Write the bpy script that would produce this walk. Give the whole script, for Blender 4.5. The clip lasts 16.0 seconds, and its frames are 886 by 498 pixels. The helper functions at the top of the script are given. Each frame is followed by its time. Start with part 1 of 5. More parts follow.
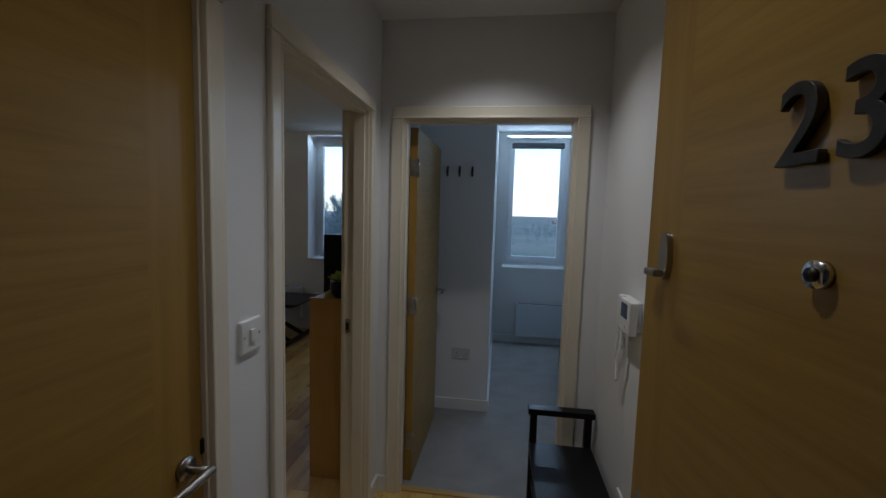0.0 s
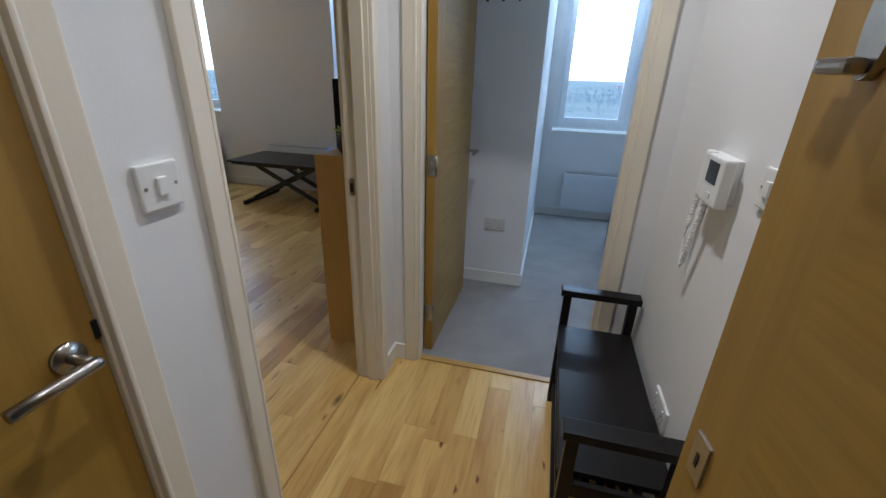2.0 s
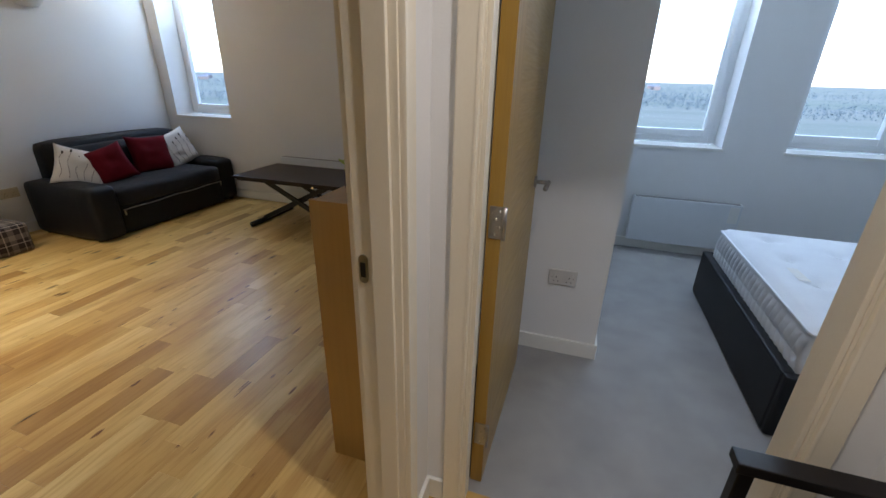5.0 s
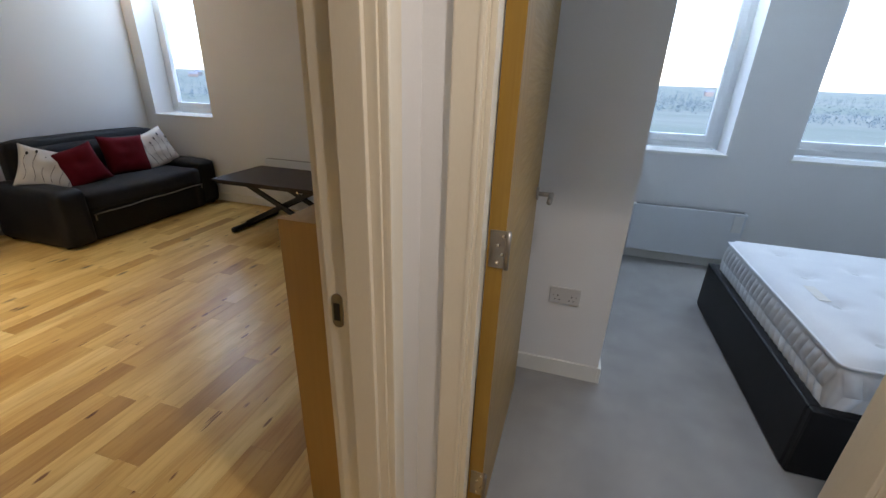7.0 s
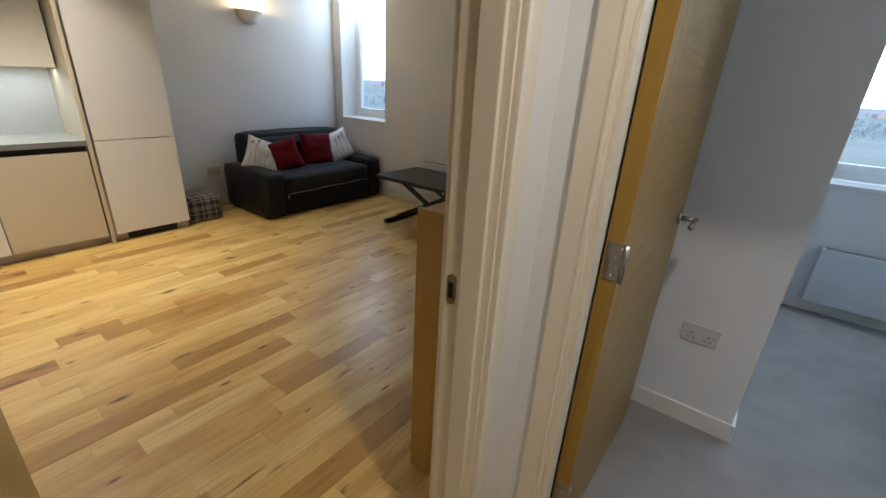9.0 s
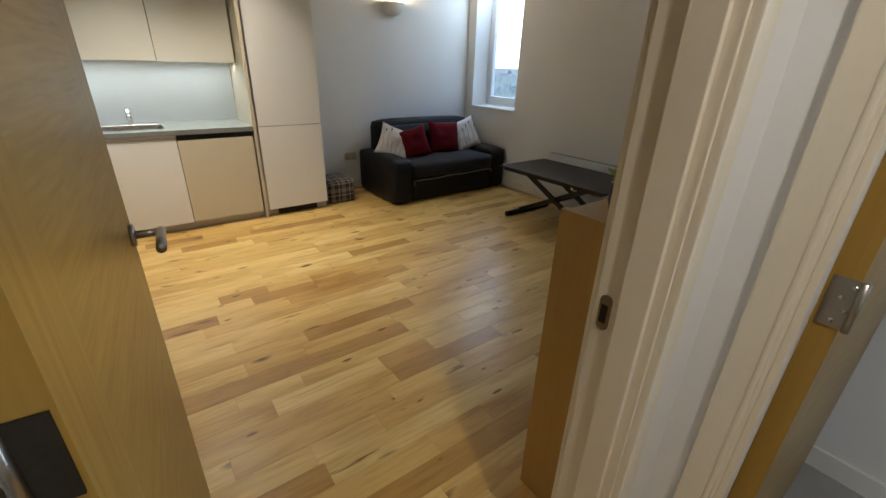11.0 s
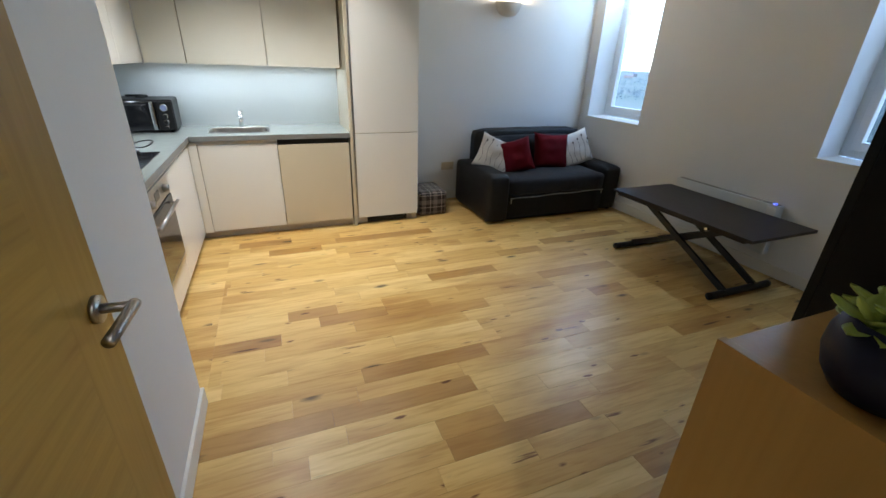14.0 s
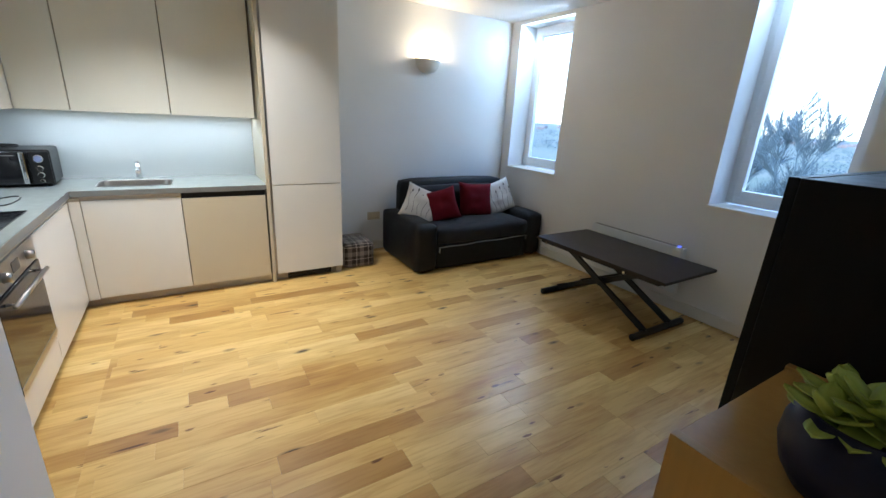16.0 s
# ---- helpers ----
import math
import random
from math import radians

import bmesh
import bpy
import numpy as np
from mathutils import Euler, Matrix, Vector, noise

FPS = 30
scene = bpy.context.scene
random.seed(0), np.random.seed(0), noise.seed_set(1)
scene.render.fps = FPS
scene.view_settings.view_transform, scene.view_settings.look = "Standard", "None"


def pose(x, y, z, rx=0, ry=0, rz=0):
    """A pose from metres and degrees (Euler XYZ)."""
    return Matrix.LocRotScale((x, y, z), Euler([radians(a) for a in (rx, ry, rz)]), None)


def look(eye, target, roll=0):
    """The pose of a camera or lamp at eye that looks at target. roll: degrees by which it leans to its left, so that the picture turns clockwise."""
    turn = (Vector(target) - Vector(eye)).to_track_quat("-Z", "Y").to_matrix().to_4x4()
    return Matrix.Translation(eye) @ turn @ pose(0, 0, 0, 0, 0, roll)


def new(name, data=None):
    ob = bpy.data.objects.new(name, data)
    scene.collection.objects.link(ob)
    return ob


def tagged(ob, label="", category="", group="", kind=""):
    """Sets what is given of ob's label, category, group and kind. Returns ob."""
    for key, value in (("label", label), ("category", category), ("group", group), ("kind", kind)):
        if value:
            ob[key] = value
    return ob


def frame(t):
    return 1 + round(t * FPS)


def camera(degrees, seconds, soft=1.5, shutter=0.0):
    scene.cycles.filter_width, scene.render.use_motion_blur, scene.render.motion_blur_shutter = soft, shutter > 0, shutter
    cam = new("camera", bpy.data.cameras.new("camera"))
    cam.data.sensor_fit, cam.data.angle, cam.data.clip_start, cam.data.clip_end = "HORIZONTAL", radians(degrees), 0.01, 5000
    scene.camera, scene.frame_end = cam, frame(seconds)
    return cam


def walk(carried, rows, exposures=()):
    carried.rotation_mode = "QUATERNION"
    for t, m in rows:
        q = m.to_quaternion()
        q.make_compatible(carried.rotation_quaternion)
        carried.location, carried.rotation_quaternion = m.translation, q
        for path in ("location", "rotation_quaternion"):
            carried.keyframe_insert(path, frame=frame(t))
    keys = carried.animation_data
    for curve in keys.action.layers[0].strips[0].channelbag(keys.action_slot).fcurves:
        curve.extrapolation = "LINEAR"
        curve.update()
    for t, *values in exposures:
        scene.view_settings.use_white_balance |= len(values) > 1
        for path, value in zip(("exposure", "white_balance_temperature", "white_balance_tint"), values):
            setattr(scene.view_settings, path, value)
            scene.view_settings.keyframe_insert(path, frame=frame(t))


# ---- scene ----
cam = camera(93.8, 16.0, soft=1.5)
PATH = [
    (0, (0.551, 0.228, 1.607), (0.285, 2.202, 1.431), 1.6),
    (0.5, (0.553, 0.258, 1.53), (0.264, 2.186, 1.068), 0.7),
    (1, (0.563, 0.353, 1.47), (0.249, 2.185, 0.732), 0.8),
    (1.5, (0.585, 0.496, 1.455), (0.19, 2.299, 0.683), 0.7),
    (2, (0.611, 0.62, 1.476), (0.167, 2.409, 0.699), 1.7),
    (2.5, (0.577, 0.716, 1.471), (0.345, 2.537, 0.679), -0.3),
    (3, (0.477, 0.804, 1.48), (0.32, 2.633, 0.687), -0.9),
    (3.5, (0.415, 0.905, 1.46), (0.166, 2.713, 0.642), -0.3),
    (4, (0.368, 1.078, 1.465), (-0.068, 2.859, 0.667), 0.1),
    (6.5, (0.185, 1.6, 1.461), (-0.406, 3.35, 0.695), 1.7),
    (7, (0.206, 1.585, 1.462), (-0.315, 3.355, 0.69), 2.0),
    (7.5, (0.23, 1.56, 1.46), (-0.368, 3.318, 0.718), 1.9),
    (8, (0.261, 1.536, 1.462), (-0.683, 3.124, 0.696), 2.0),
    (8.5, (0.296, 1.514, 1.463), (-0.756, 3.042, 0.715), 2.8),
    (11, (0.164, 1.554, 1.447), (-1.299, 2.648, 0.634), 1.8),
    (11.5, (0.058, 1.62, 1.444), (-1.482, 2.61, 0.639), 1.7),
    (12, (0.009, 1.653, 1.454), (-1.574, 2.573, 0.648), 1.9),
    (12.5, (-0.034, 1.721, 1.474), (-1.711, 2.49, 0.701), 1.6),
    (13, (-0.065, 1.797, 1.47), (-1.768, 2.472, 0.668), 2.4),
    (13.5, (-0.103, 1.842, 1.465), (-1.805, 2.504, 0.648), 2.5),
    (14, (-0.174, 1.842, 1.487), (-1.863, 2.53, 0.664), 2.1),
    (14.5, (-0.231, 1.868, 1.466), (-1.896, 2.607, 0.642), 2.2),
    (15, (-0.269, 1.875, 1.467), (-1.908, 2.674, 0.645), 2.4),
    (15.5, (-0.283, 1.888, 1.479), (-1.896, 2.798, 0.725), 2.7),
    (15.8, (-0.293, 1.894, 1.493), (-1.897, 2.881, 0.822), 3.2),
    (16, (-0.285, 1.917, 1.512), (-1.899, 2.926, 0.9), 3.2),
]
EXPOSURES = [(0, 1.36, 5800, 11), (0.5, 1.38, 5800, 11), (1.1, 2.12, 5800, 11), (1.6, 2.62, 5700, 12), (2.5, 2.82, 5700, 12), (3.2, 2.75, 5750, 11), (4.2, 2.8, 6050, 14),
             (6.5, 2.95, 6700, 17), (7.6, 2.95, 6700, 17), (9, 2.9, 6650, 13), (11, 2.78, 6600, 11), (12, 2.86, 6250, 10), (13.5, 3.03, 5950, 10), (15, 3.12, 5600, 9), (16, 3.16, 5650, 10)]
walk(cam, [(t, look(eye, target, roll)) for t, eye, target, roll in PATH], EXPOSURES)

# ---- world and light ----
world = bpy.data.worlds.new("sky")
scene.world = world
world.use_nodes = True
wn = world.node_tree.nodes
sky = wn.new("ShaderNodeTexSky")
sky.sky_type, sky.sun_disc = "NISHITA", False
sky.sun_elevation, sky.sun_rotation = radians(55), radians(200)
sky.air_density, sky.dust_density, sky.ozone_density = 1.0, 0.8, 3.0
wn["Background"].inputs["Strength"].default_value = 0.135
world.node_tree.links.new(sky.outputs[0], wn["Background"].inputs["Color"])
sun = new("sun", bpy.data.lights.new("sun", "SUN"))
sun.data.energy, sun.data.angle, sun.data.color = 0.5, radians(15), (1, 0.95, 0.88)
sun.matrix_basis = look((0, 0, 60), (-20, 55, 45))


def lamp(name, kind, at, energy, colour, size=0.05, target=None, size_y=0.0, spot=120):
    data = bpy.data.lights.new(name, kind)
    data.energy, data.color = energy, colour
    if kind == "AREA":
        data.size = size
        if size_y:
            data.shape, data.size_y = "RECTANGLE", size_y
    else:
        data.shadow_soft_size = size
    if kind == "SPOT":
        data.spot_size, data.spot_blend = radians(spot), 1.0
    ob = new(name, data)
    ob.matrix_basis = look(at, target or (at[0], at[1] + 0.0001, at[2] - 1))
    return ob


WARM, NEUTRAL, COOL = (1.0, 0.93, 0.81), (1.0, 0.955, 0.88), (0.88, 0.96, 1.0)
CEIL = 2.6
HALL_SPOTS = [(0.5, 0.92), (0.5, 1.95)]
LIVING_SPOTS = [(-3.45, 1.7), (-3.5, 2.45), (-2.7, 1.7)]
for (x, y), watts, cone in zip(HALL_SPOTS, (5.0, 9.0), (108, 122)):
    lamp("hall_lamp", "SPOT", (x, y, CEIL - 0.02), watts, NEUTRAL, 0.03, spot=cone)
# added area lamps at the four window heads, standing in for sky light
for x, watts, reach in ((-4.04, 1.8, 4.9), (-1.56, 0.8, 4.9), (0.99, 3.4, 3.2), (2.23, 3.4, 3.2)):
    lamp("window_sky", "AREA", (x, 5.53, 2.535), watts, (0.62, 0.82, 1.0), 0.7, target=(x, reach, 1.6), size_y=0.1)
for (x, y), watts, cone in zip(LIVING_SPOTS, (18, 11, 3.5), (102, 97, 84)):
    lamp("living_lamp", "SPOT", (x, y, CEIL - 0.02), watts, WARM, 0.035, spot=cone)
lamp("wall_lamp_bulb", "POINT", (-4.52, 4.28, 2.1), 1.4, (1.0, 0.74, 0.42), 0.03)
for y in (1.33, 2.09):
    lamp("strip_lamp", "AREA", (-4.38, y, 1.395), 0.32, COOL, 0.05, size_y=0.72)
lamp("strip_lamp", "AREA", (-3.5, 0.75, 1.395), 0.5, COOL, 0.5, size_y=0.05)


# ---- materials ----
def pbr(name, c1, c2=None, rough=0.5, metal=0.0, scale=(8, 8, 8), bump=0.0, fine=60, gloss_var=0.08, space="Object", coat=0.0, sheen=0.0, spec=0.5):
    """Two-scale noise between two colours, with fine relief."""
    m = bpy.data.materials.new(name)
    m.use_nodes = True
    n, k = m.node_tree.nodes, m.node_tree.links
    b = n["Principled BSDF"]
    c2 = c2 or tuple(v * 0.9 for v in c1)
    tc, mp = n.new("ShaderNodeTexCoord"), n.new("ShaderNodeMapping")
    mp.inputs["Scale"].default_value = scale
    k.new(tc.outputs[space], mp.inputs["Vector"])
    big, small = n.new("ShaderNodeTexNoise"), n.new("ShaderNodeTexNoise")
    big.inputs["Scale"].default_value, big.inputs["Detail"].default_value = 1.0, 5
    small.inputs["Scale"].default_value, small.inputs["Detail"].default_value = fine / 8, 3
    for t in (big, small):
        k.new(mp.outputs[0], t.inputs["Vector"])
    add = n.new("ShaderNodeMath")
    add.operation = "MULTIPLY_ADD"
    add.inputs[1].default_value = 0.4
    k.new(small.outputs["Fac"], add.inputs[0])
    k.new(big.outputs["Fac"], add.inputs[2])
    ramp = n.new("ShaderNodeMapRange")
    ramp.inputs["From Min"].default_value, ramp.inputs["From Max"].default_value = 0.45, 0.95
    k.new(add.outputs[0], ramp.inputs["Value"])
    mix = n.new("ShaderNodeMix")
    mix.data_type = "RGBA"
    mix.inputs["A"].default_value, mix.inputs["B"].default_value = (*c1, 1), (*c2, 1)
    k.new(ramp.outputs[0], mix.inputs["Factor"])
    k.new(mix.outputs["Result"], b.inputs["Base Color"])
    rr = n.new("ShaderNodeMapRange")
    rr.inputs["To Min"].default_value, rr.inputs["To Max"].default_value = max(0.02, rough - gloss_var), min(1, rough + gloss_var)
    k.new(small.outputs["Fac"], rr.inputs["Value"])
    k.new(rr.outputs[0], b.inputs["Roughness"])
    b.inputs["Metallic"].default_value = metal
    b.inputs["Specular IOR Level"].default_value = spec
    b.inputs["Coat Weight"].default_value = coat
    b.inputs["Sheen Weight"].default_value = sheen
    if bump:
        bp = n.new("ShaderNodeBump")
        bp.inputs["Strength"].default_value, bp.inputs["Distance"].default_value = bump, 0.002
        k.new(small.outputs["Fac"], bp.inputs["Height"])
        k.new(bp.outputs[0], b.inputs["Normal"])
    return m


def wood_floor(name, island):
    """Oak strips, each of its own tone, grain along y, with sparse dark knots."""
    m = bpy.data.materials.new(name)
    m.use_nodes = True
    n, k = m.node_tree.nodes, m.node_tree.links
    b = n["Principled BSDF"]
    geo = n.new("ShaderNodeNewGeometry")
    if island:
        rnd = geo.outputs["Random Per Island"]
    else:
        rnd = n.new("ShaderNodeObjectInfo").outputs["Random"]
    shift = n.new("ShaderNodeVectorMath")
    shift.operation = "SCALE"
    shift.inputs[0].default_value = (31.0, 57.0, 13.0)
    k.new(rnd, shift.inputs["Scale"])
    pos = n.new("ShaderNodeVectorMath")
    pos.operation = "ADD"
    k.new(geo.outputs["Position"], pos.inputs[0])
    k.new(shift.outputs[0], pos.inputs[1])

    def noise_at(sc, scale, detail=4, dist=0.0):
        mp, t = n.new("ShaderNodeMapping"), n.new("ShaderNodeTexNoise")
        mp.inputs["Scale"].default_value = sc
        t.inputs["Scale"].default_value, t.inputs["Detail"].default_value, t.inputs["Distortion"].default_value = scale, detail, dist
        k.new(pos.outputs[0], mp.inputs["Vector"])
        k.new(mp.outputs[0], t.inputs["Vector"])
        return t.outputs["Fac"]
    grain = noise_at((30, 2.2, 30), 2.0, 6, 0.6)
    broad = noise_at((6, 1.2, 6), 1.2, 3, 0.4)
    tone = n.new("ShaderNodeValToRGB")
    e = tone.color_ramp.elements
    e[0].position, e[0].color = 0.0, (0.41, 0.225, 0.058, 1)
    e[1].position, e[1].color = 1.0, (0.76, 0.56, 0.23, 1)
    for p, c in ((0.08, (0.49, 0.285, 0.076, 1)), (0.22, (0.6, 0.378, 0.116, 1)), (0.45, (0.66, 0.438, 0.148, 1)), (0.8, (0.71, 0.495, 0.178, 1))):
        q = e.new(p)
        q.color = c
    k.new(rnd, tone.inputs["Fac"])

    def darken(src, fac, lo, hi, colour):
        mr, mx = n.new("ShaderNodeMapRange"), n.new("ShaderNodeMix")
        mr.inputs["From Min"].default_value, mr.inputs["From Max"].default_value = lo, hi
        k.new(fac, mr.inputs["Value"])
        mx.data_type, mx.blend_type = "RGBA", "MULTIPLY"
        k.new(mr.outputs[0], mx.inputs["Factor"])
        k.new(src, mx.inputs["A"])
        mx.inputs["B"].default_value = colour
        return mx.outputs["Result"]
    c = darken(tone.outputs[0], grain, 0.46, 0.72, (0.83, 0.75, 0.63, 1))
    c = darken(c, broad, 0.45, 0.72, (0.72, 0.61, 0.47, 1))
    mp, vor = n.new("ShaderNodeMapping"), n.new("ShaderNodeTexVoronoi")
    mp.inputs["Scale"].default_value = (6.5, 2.3, 4)
    k.new(pos.outputs[0], mp.inputs["Vector"])
    k.new(mp.outputs[0], vor.inputs["Vector"])
    vor.inputs["Scale"].default_value = 1.0
    wob = n.new("ShaderNodeMath")
    wob.operation = "MULTIPLY_ADD"
    wob.inputs[1].default_value = 0.2
    k.new(grain, wob.inputs[0])
    k.new(vor.outputs["Distance"], wob.inputs[2])
    c = darken(c, wob.outputs[0], 0.24, 0.13, (0.05, 0.035, 0.022, 1))
    # small pin knots and dark mineral streaks on some strips
    for scale, size, share in (((17, 6.5, 9), 0.16, 0.72), ((13, 1.7, 9), 0.13, 0.74)):
        mp, vor, sep = n.new("ShaderNodeMapping"), n.new("ShaderNodeTexVoronoi"), n.new("ShaderNodeSeparateColor")
        mp.inputs["Scale"].default_value = scale
        vor.inputs["Scale"].default_value = 1.0
        k.new(pos.outputs[0], mp.inputs["Vector"])
        k.new(mp.outputs[0], vor.inputs["Vector"])
        k.new(vor.outputs["Color"], sep.inputs[0])
        gate, wide, far_off = n.new("ShaderNodeMath"), n.new("ShaderNodeMath"), n.new("ShaderNodeMath")
        gate.operation, gate.inputs[1].default_value = "LESS_THAN", share
        k.new(sep.outputs[0], gate.inputs[0])
        far_off.operation = "ADD"
        k.new(vor.outputs["Distance"], far_off.inputs[0])
        k.new(gate.outputs[0], far_off.inputs[1])
        wide.operation, wide.inputs[1].default_value = "MULTIPLY_ADD", 0.7
        k.new(grain, wide.inputs[0])
        k.new(far_off.outputs[0], wide.inputs[2])
        c = darken(c, wide.outputs[0], size + 0.36, size + 0.26, (0.26, 0.15, 0.075, 1))
    k.new(c, b.inputs["Base Color"])
    rr = n.new("ShaderNodeMapRange")
    rr.inputs["To Min"].default_value, rr.inputs["To Max"].default_value = 0.25, 0.42
    k.new(grain, rr.inputs["Value"])
    k.new(rr.outputs[0], b.inputs["Roughness"])
    bp = n.new("ShaderNodeBump")
    bp.inputs["Strength"].default_value, bp.inputs["Distance"].default_value = 0.12, 0.001
    k.new(grain, bp.inputs["Height"])
    k.new(bp.outputs[0], b.inputs["Normal"])
    return m


def plaid():
    m = bpy.data.materials.new("plaid cloth")
    m.use_nodes = True
    n, k = m.node_tree.nodes, m.node_tree.links
    tc = n.new("ShaderNodeTexCoord")
    sep = n.new("ShaderNodeSeparateXYZ")
    k.new(tc.outputs["Object"], sep.inputs[0])
    out = None
    for ax in ("X", "Y", "Z"):
        for f, w, s in ((8, 0.35, 0.7), (8, 0.07, 0.0)):
            a = n.new("ShaderNodeMath")
            a.operation = "MULTIPLY_ADD"
            a.inputs[1].default_value, a.inputs[2].default_value = f, 10.3 + s
            k.new(sep.outputs[ax], a.inputs[0])
            fr, lt, sc = n.new("ShaderNodeMath"), n.new("ShaderNodeMath"), n.new("ShaderNodeMath")
            fr.operation, lt.operation, sc.operation = "FRACT", "LESS_THAN", "MULTIPLY"
            lt.inputs[1].default_value, sc.inputs[1].default_value = w, (0.22 if w > 0.1 else 0.5)
            k.new(a.outputs[0], fr.inputs[0])
            k.new(fr.outputs[0], lt.inputs[0])
            k.new(lt.outputs[0], sc.inputs[0])
            if out is None:
                out = sc.outputs[0]
            else:
                ad = n.new("ShaderNodeMath")
                k.new(out, ad.inputs[0])
                k.new(sc.outputs[0], ad.inputs[1])
                out = ad.outputs[0]
    ramp = n.new("ShaderNodeValToRGB")
    ramp.color_ramp.elements[0].color = (0.025, 0.017, 0.014, 1)
    ramp.color_ramp.elements[1].color = (0.36, 0.3, 0.25, 1)
    k.new(out, ramp.inputs["Fac"])
    k.new(ramp.outputs[0], n["Principled BSDF"].inputs["Base Color"])
    n["Principled BSDF"].inputs["Roughness"].default_value = 0.9
    return m


def glow(name, colour, strength):
    m = bpy.data.materials.new(name)
    m.use_nodes = True
    b = m.node_tree.nodes["Principled BSDF"]
    b.inputs["Emission Color"].default_value, b.inputs["Emission Strength"].default_value = (*colour, 1), strength
    b.inputs["Base Color"].default_value = (*[v * 0.3 for v in colour], 1)
    return m


def glass_mat():
    m = bpy.data.materials.new("window glass")
    m.use_nodes = True
    b = m.node_tree.nodes["Principled BSDF"]
    b.inputs["Transmission Weight"].default_value, b.inputs["Roughness"].default_value, b.inputs["IOR"].default_value = 1.0, 0.0, 1.1
    b.inputs["Base Color"].default_value = (0.97, 0.99, 1, 1)
    return m


M_WALL = pbr("painted plaster", (0.76, 0.76, 0.76), (0.72, 0.72, 0.715), 0.75, scale=(1.5, 1.5, 1.5), bump=0.15, fine=1200)
M_CEIL = pbr("ceiling paint", (0.8, 0.8, 0.79), (0.77, 0.77, 0.76), 0.85, scale=(1.5, 1.5, 1.5), bump=0.1, fine=1200)
M_TRIM = pbr("ivory gloss paint", (0.77, 0.71, 0.585), (0.72, 0.655, 0.53), 0.4, scale=(5, 5, 2), bump=0.08, fine=300)
M_SKIRT = pbr("white gloss paint", (0.77, 0.76, 0.72), (0.71, 0.7, 0.66), 0.4, scale=(4, 4, 4), bump=0.05, fine=300)
M_OAK_H = pbr("oak veneer level grain", (0.37, 0.225, 0.045), (0.26, 0.148, 0.026), 0.33, scale=(2, 1.6, 34), bump=0.1, fine=30)
M_OAK_V = pbr("oak veneer upright grain", (0.36, 0.215, 0.043), (0.28, 0.16, 0.028), 0.33, scale=(30, 30, 1.2), bump=0.1, fine=30)
M_BIRCH = pbr("light oak foil", (0.48, 0.285, 0.082), (0.42, 0.245, 0.066), 0.38, scale=(30, 30, 1.0), fine=30)
M_STEEL = pbr("brushed steel", (0.42, 0.4, 0.37), (0.34, 0.32, 0.3), 0.3, 1.0, scale=(20, 20, 20), fine=200)
M_DARKSTEEL = pbr("dull dark steel", (0.085, 0.08, 0.075), (0.06, 0.056, 0.05), 0.45, 1.0, scale=(20, 20, 20))
M_CHROME = pbr("chrome", (0.7, 0.7, 0.7), (0.62, 0.62, 0.62), 0.12, 1.0, gloss_var=0.03)
M_WHITEPL = pbr("white plastic", (0.76, 0.76, 0.74), (0.72, 0.72, 0.7), 0.35, scale=(10, 10, 10))
M_GREYPL = pbr("aged grey plastic", (0.6, 0.59, 0.57), (0.56, 0.55, 0.53), 0.4, scale=(10, 10, 10))
M_UPVC = pbr("white window plastic", (0.76, 0.78, 0.8), (0.72, 0.74, 0.76), 0.3, scale=(4, 4, 4))
M_BLACKPL = pbr("black plastic", (0.008, 0.008, 0.009), (0.012, 0.012, 0.012), 0.35, scale=(10, 10, 10), spec=0.35)
M_SCREEN = pbr("dark screen glass", (0.01, 0.01, 0.012), (0.014, 0.014, 0.016), 0.08)
M_BLACKWOOD = pbr("black-brown stained wood", (0.007, 0.006, 0.006), (0.011, 0.009, 0.009), 0.38, scale=(25, 2, 25), bump=0.15, spec=0.25)
M_BLACKCAB = pbr("black matt lacquer", (0.005, 0.005, 0.005), (0.007, 0.007, 0.007), 0.5, scale=(3, 3, 3), spec=0.15)
M_CARPET = pbr("grey carpet", (0.31, 0.297, 0.288), (0.225, 0.215, 0.21), 0.95, scale=(5, 5, 5), bump=0.9, fine=1600, sheen=0.3)
M_LEATHER = pbr("black leather", (0.007, 0.007, 0.008), (0.01, 0.01, 0.011), 0.48, scale=(12, 12, 12), bump=0.35, fine=260, spec=0.22)
M_SOFA = pbr("charcoal woven cloth", (0.01, 0.01, 0.014), (0.016, 0.016, 0.02), 0.8, scale=(9, 9, 9), bump=0.5, fine=1400, sheen=0.05, spec=0.3)
M_RED = pbr("dark red cotton", (0.13, 0.003, 0.011), (0.09, 0.002, 0.007), 0.9, scale=(9, 9, 9), bump=0.5, fine=900, spec=0.2)
M_CUSHW = pbr("white cotton", (0.66, 0.63, 0.6), (0.58, 0.55, 0.52), 0.85, scale=(9, 9, 9), bump=0.4, fine=900)
M_PRINT = pbr("brown-black print", (0.03, 0.022, 0.02), (0.05, 0.04, 0.035), 0.9)
M_GREYBAR = pbr("grey zip tape", (0.3, 0.3, 0.3), (0.25, 0.25, 0.25), 0.4)
M_TABLE = pbr("dark walnut laminate", (0.016, 0.011, 0.009), (0.032, 0.022, 0.018), 0.36, scale=(1.6, 26, 20), bump=0.1, spec=0.2)
M_KITCHEN = pbr("cream gloss lacquer", (0.77, 0.75, 0.665), (0.75, 0.73, 0.645), 0.14, scale=(1, 1, 1), gloss_var=0.03)
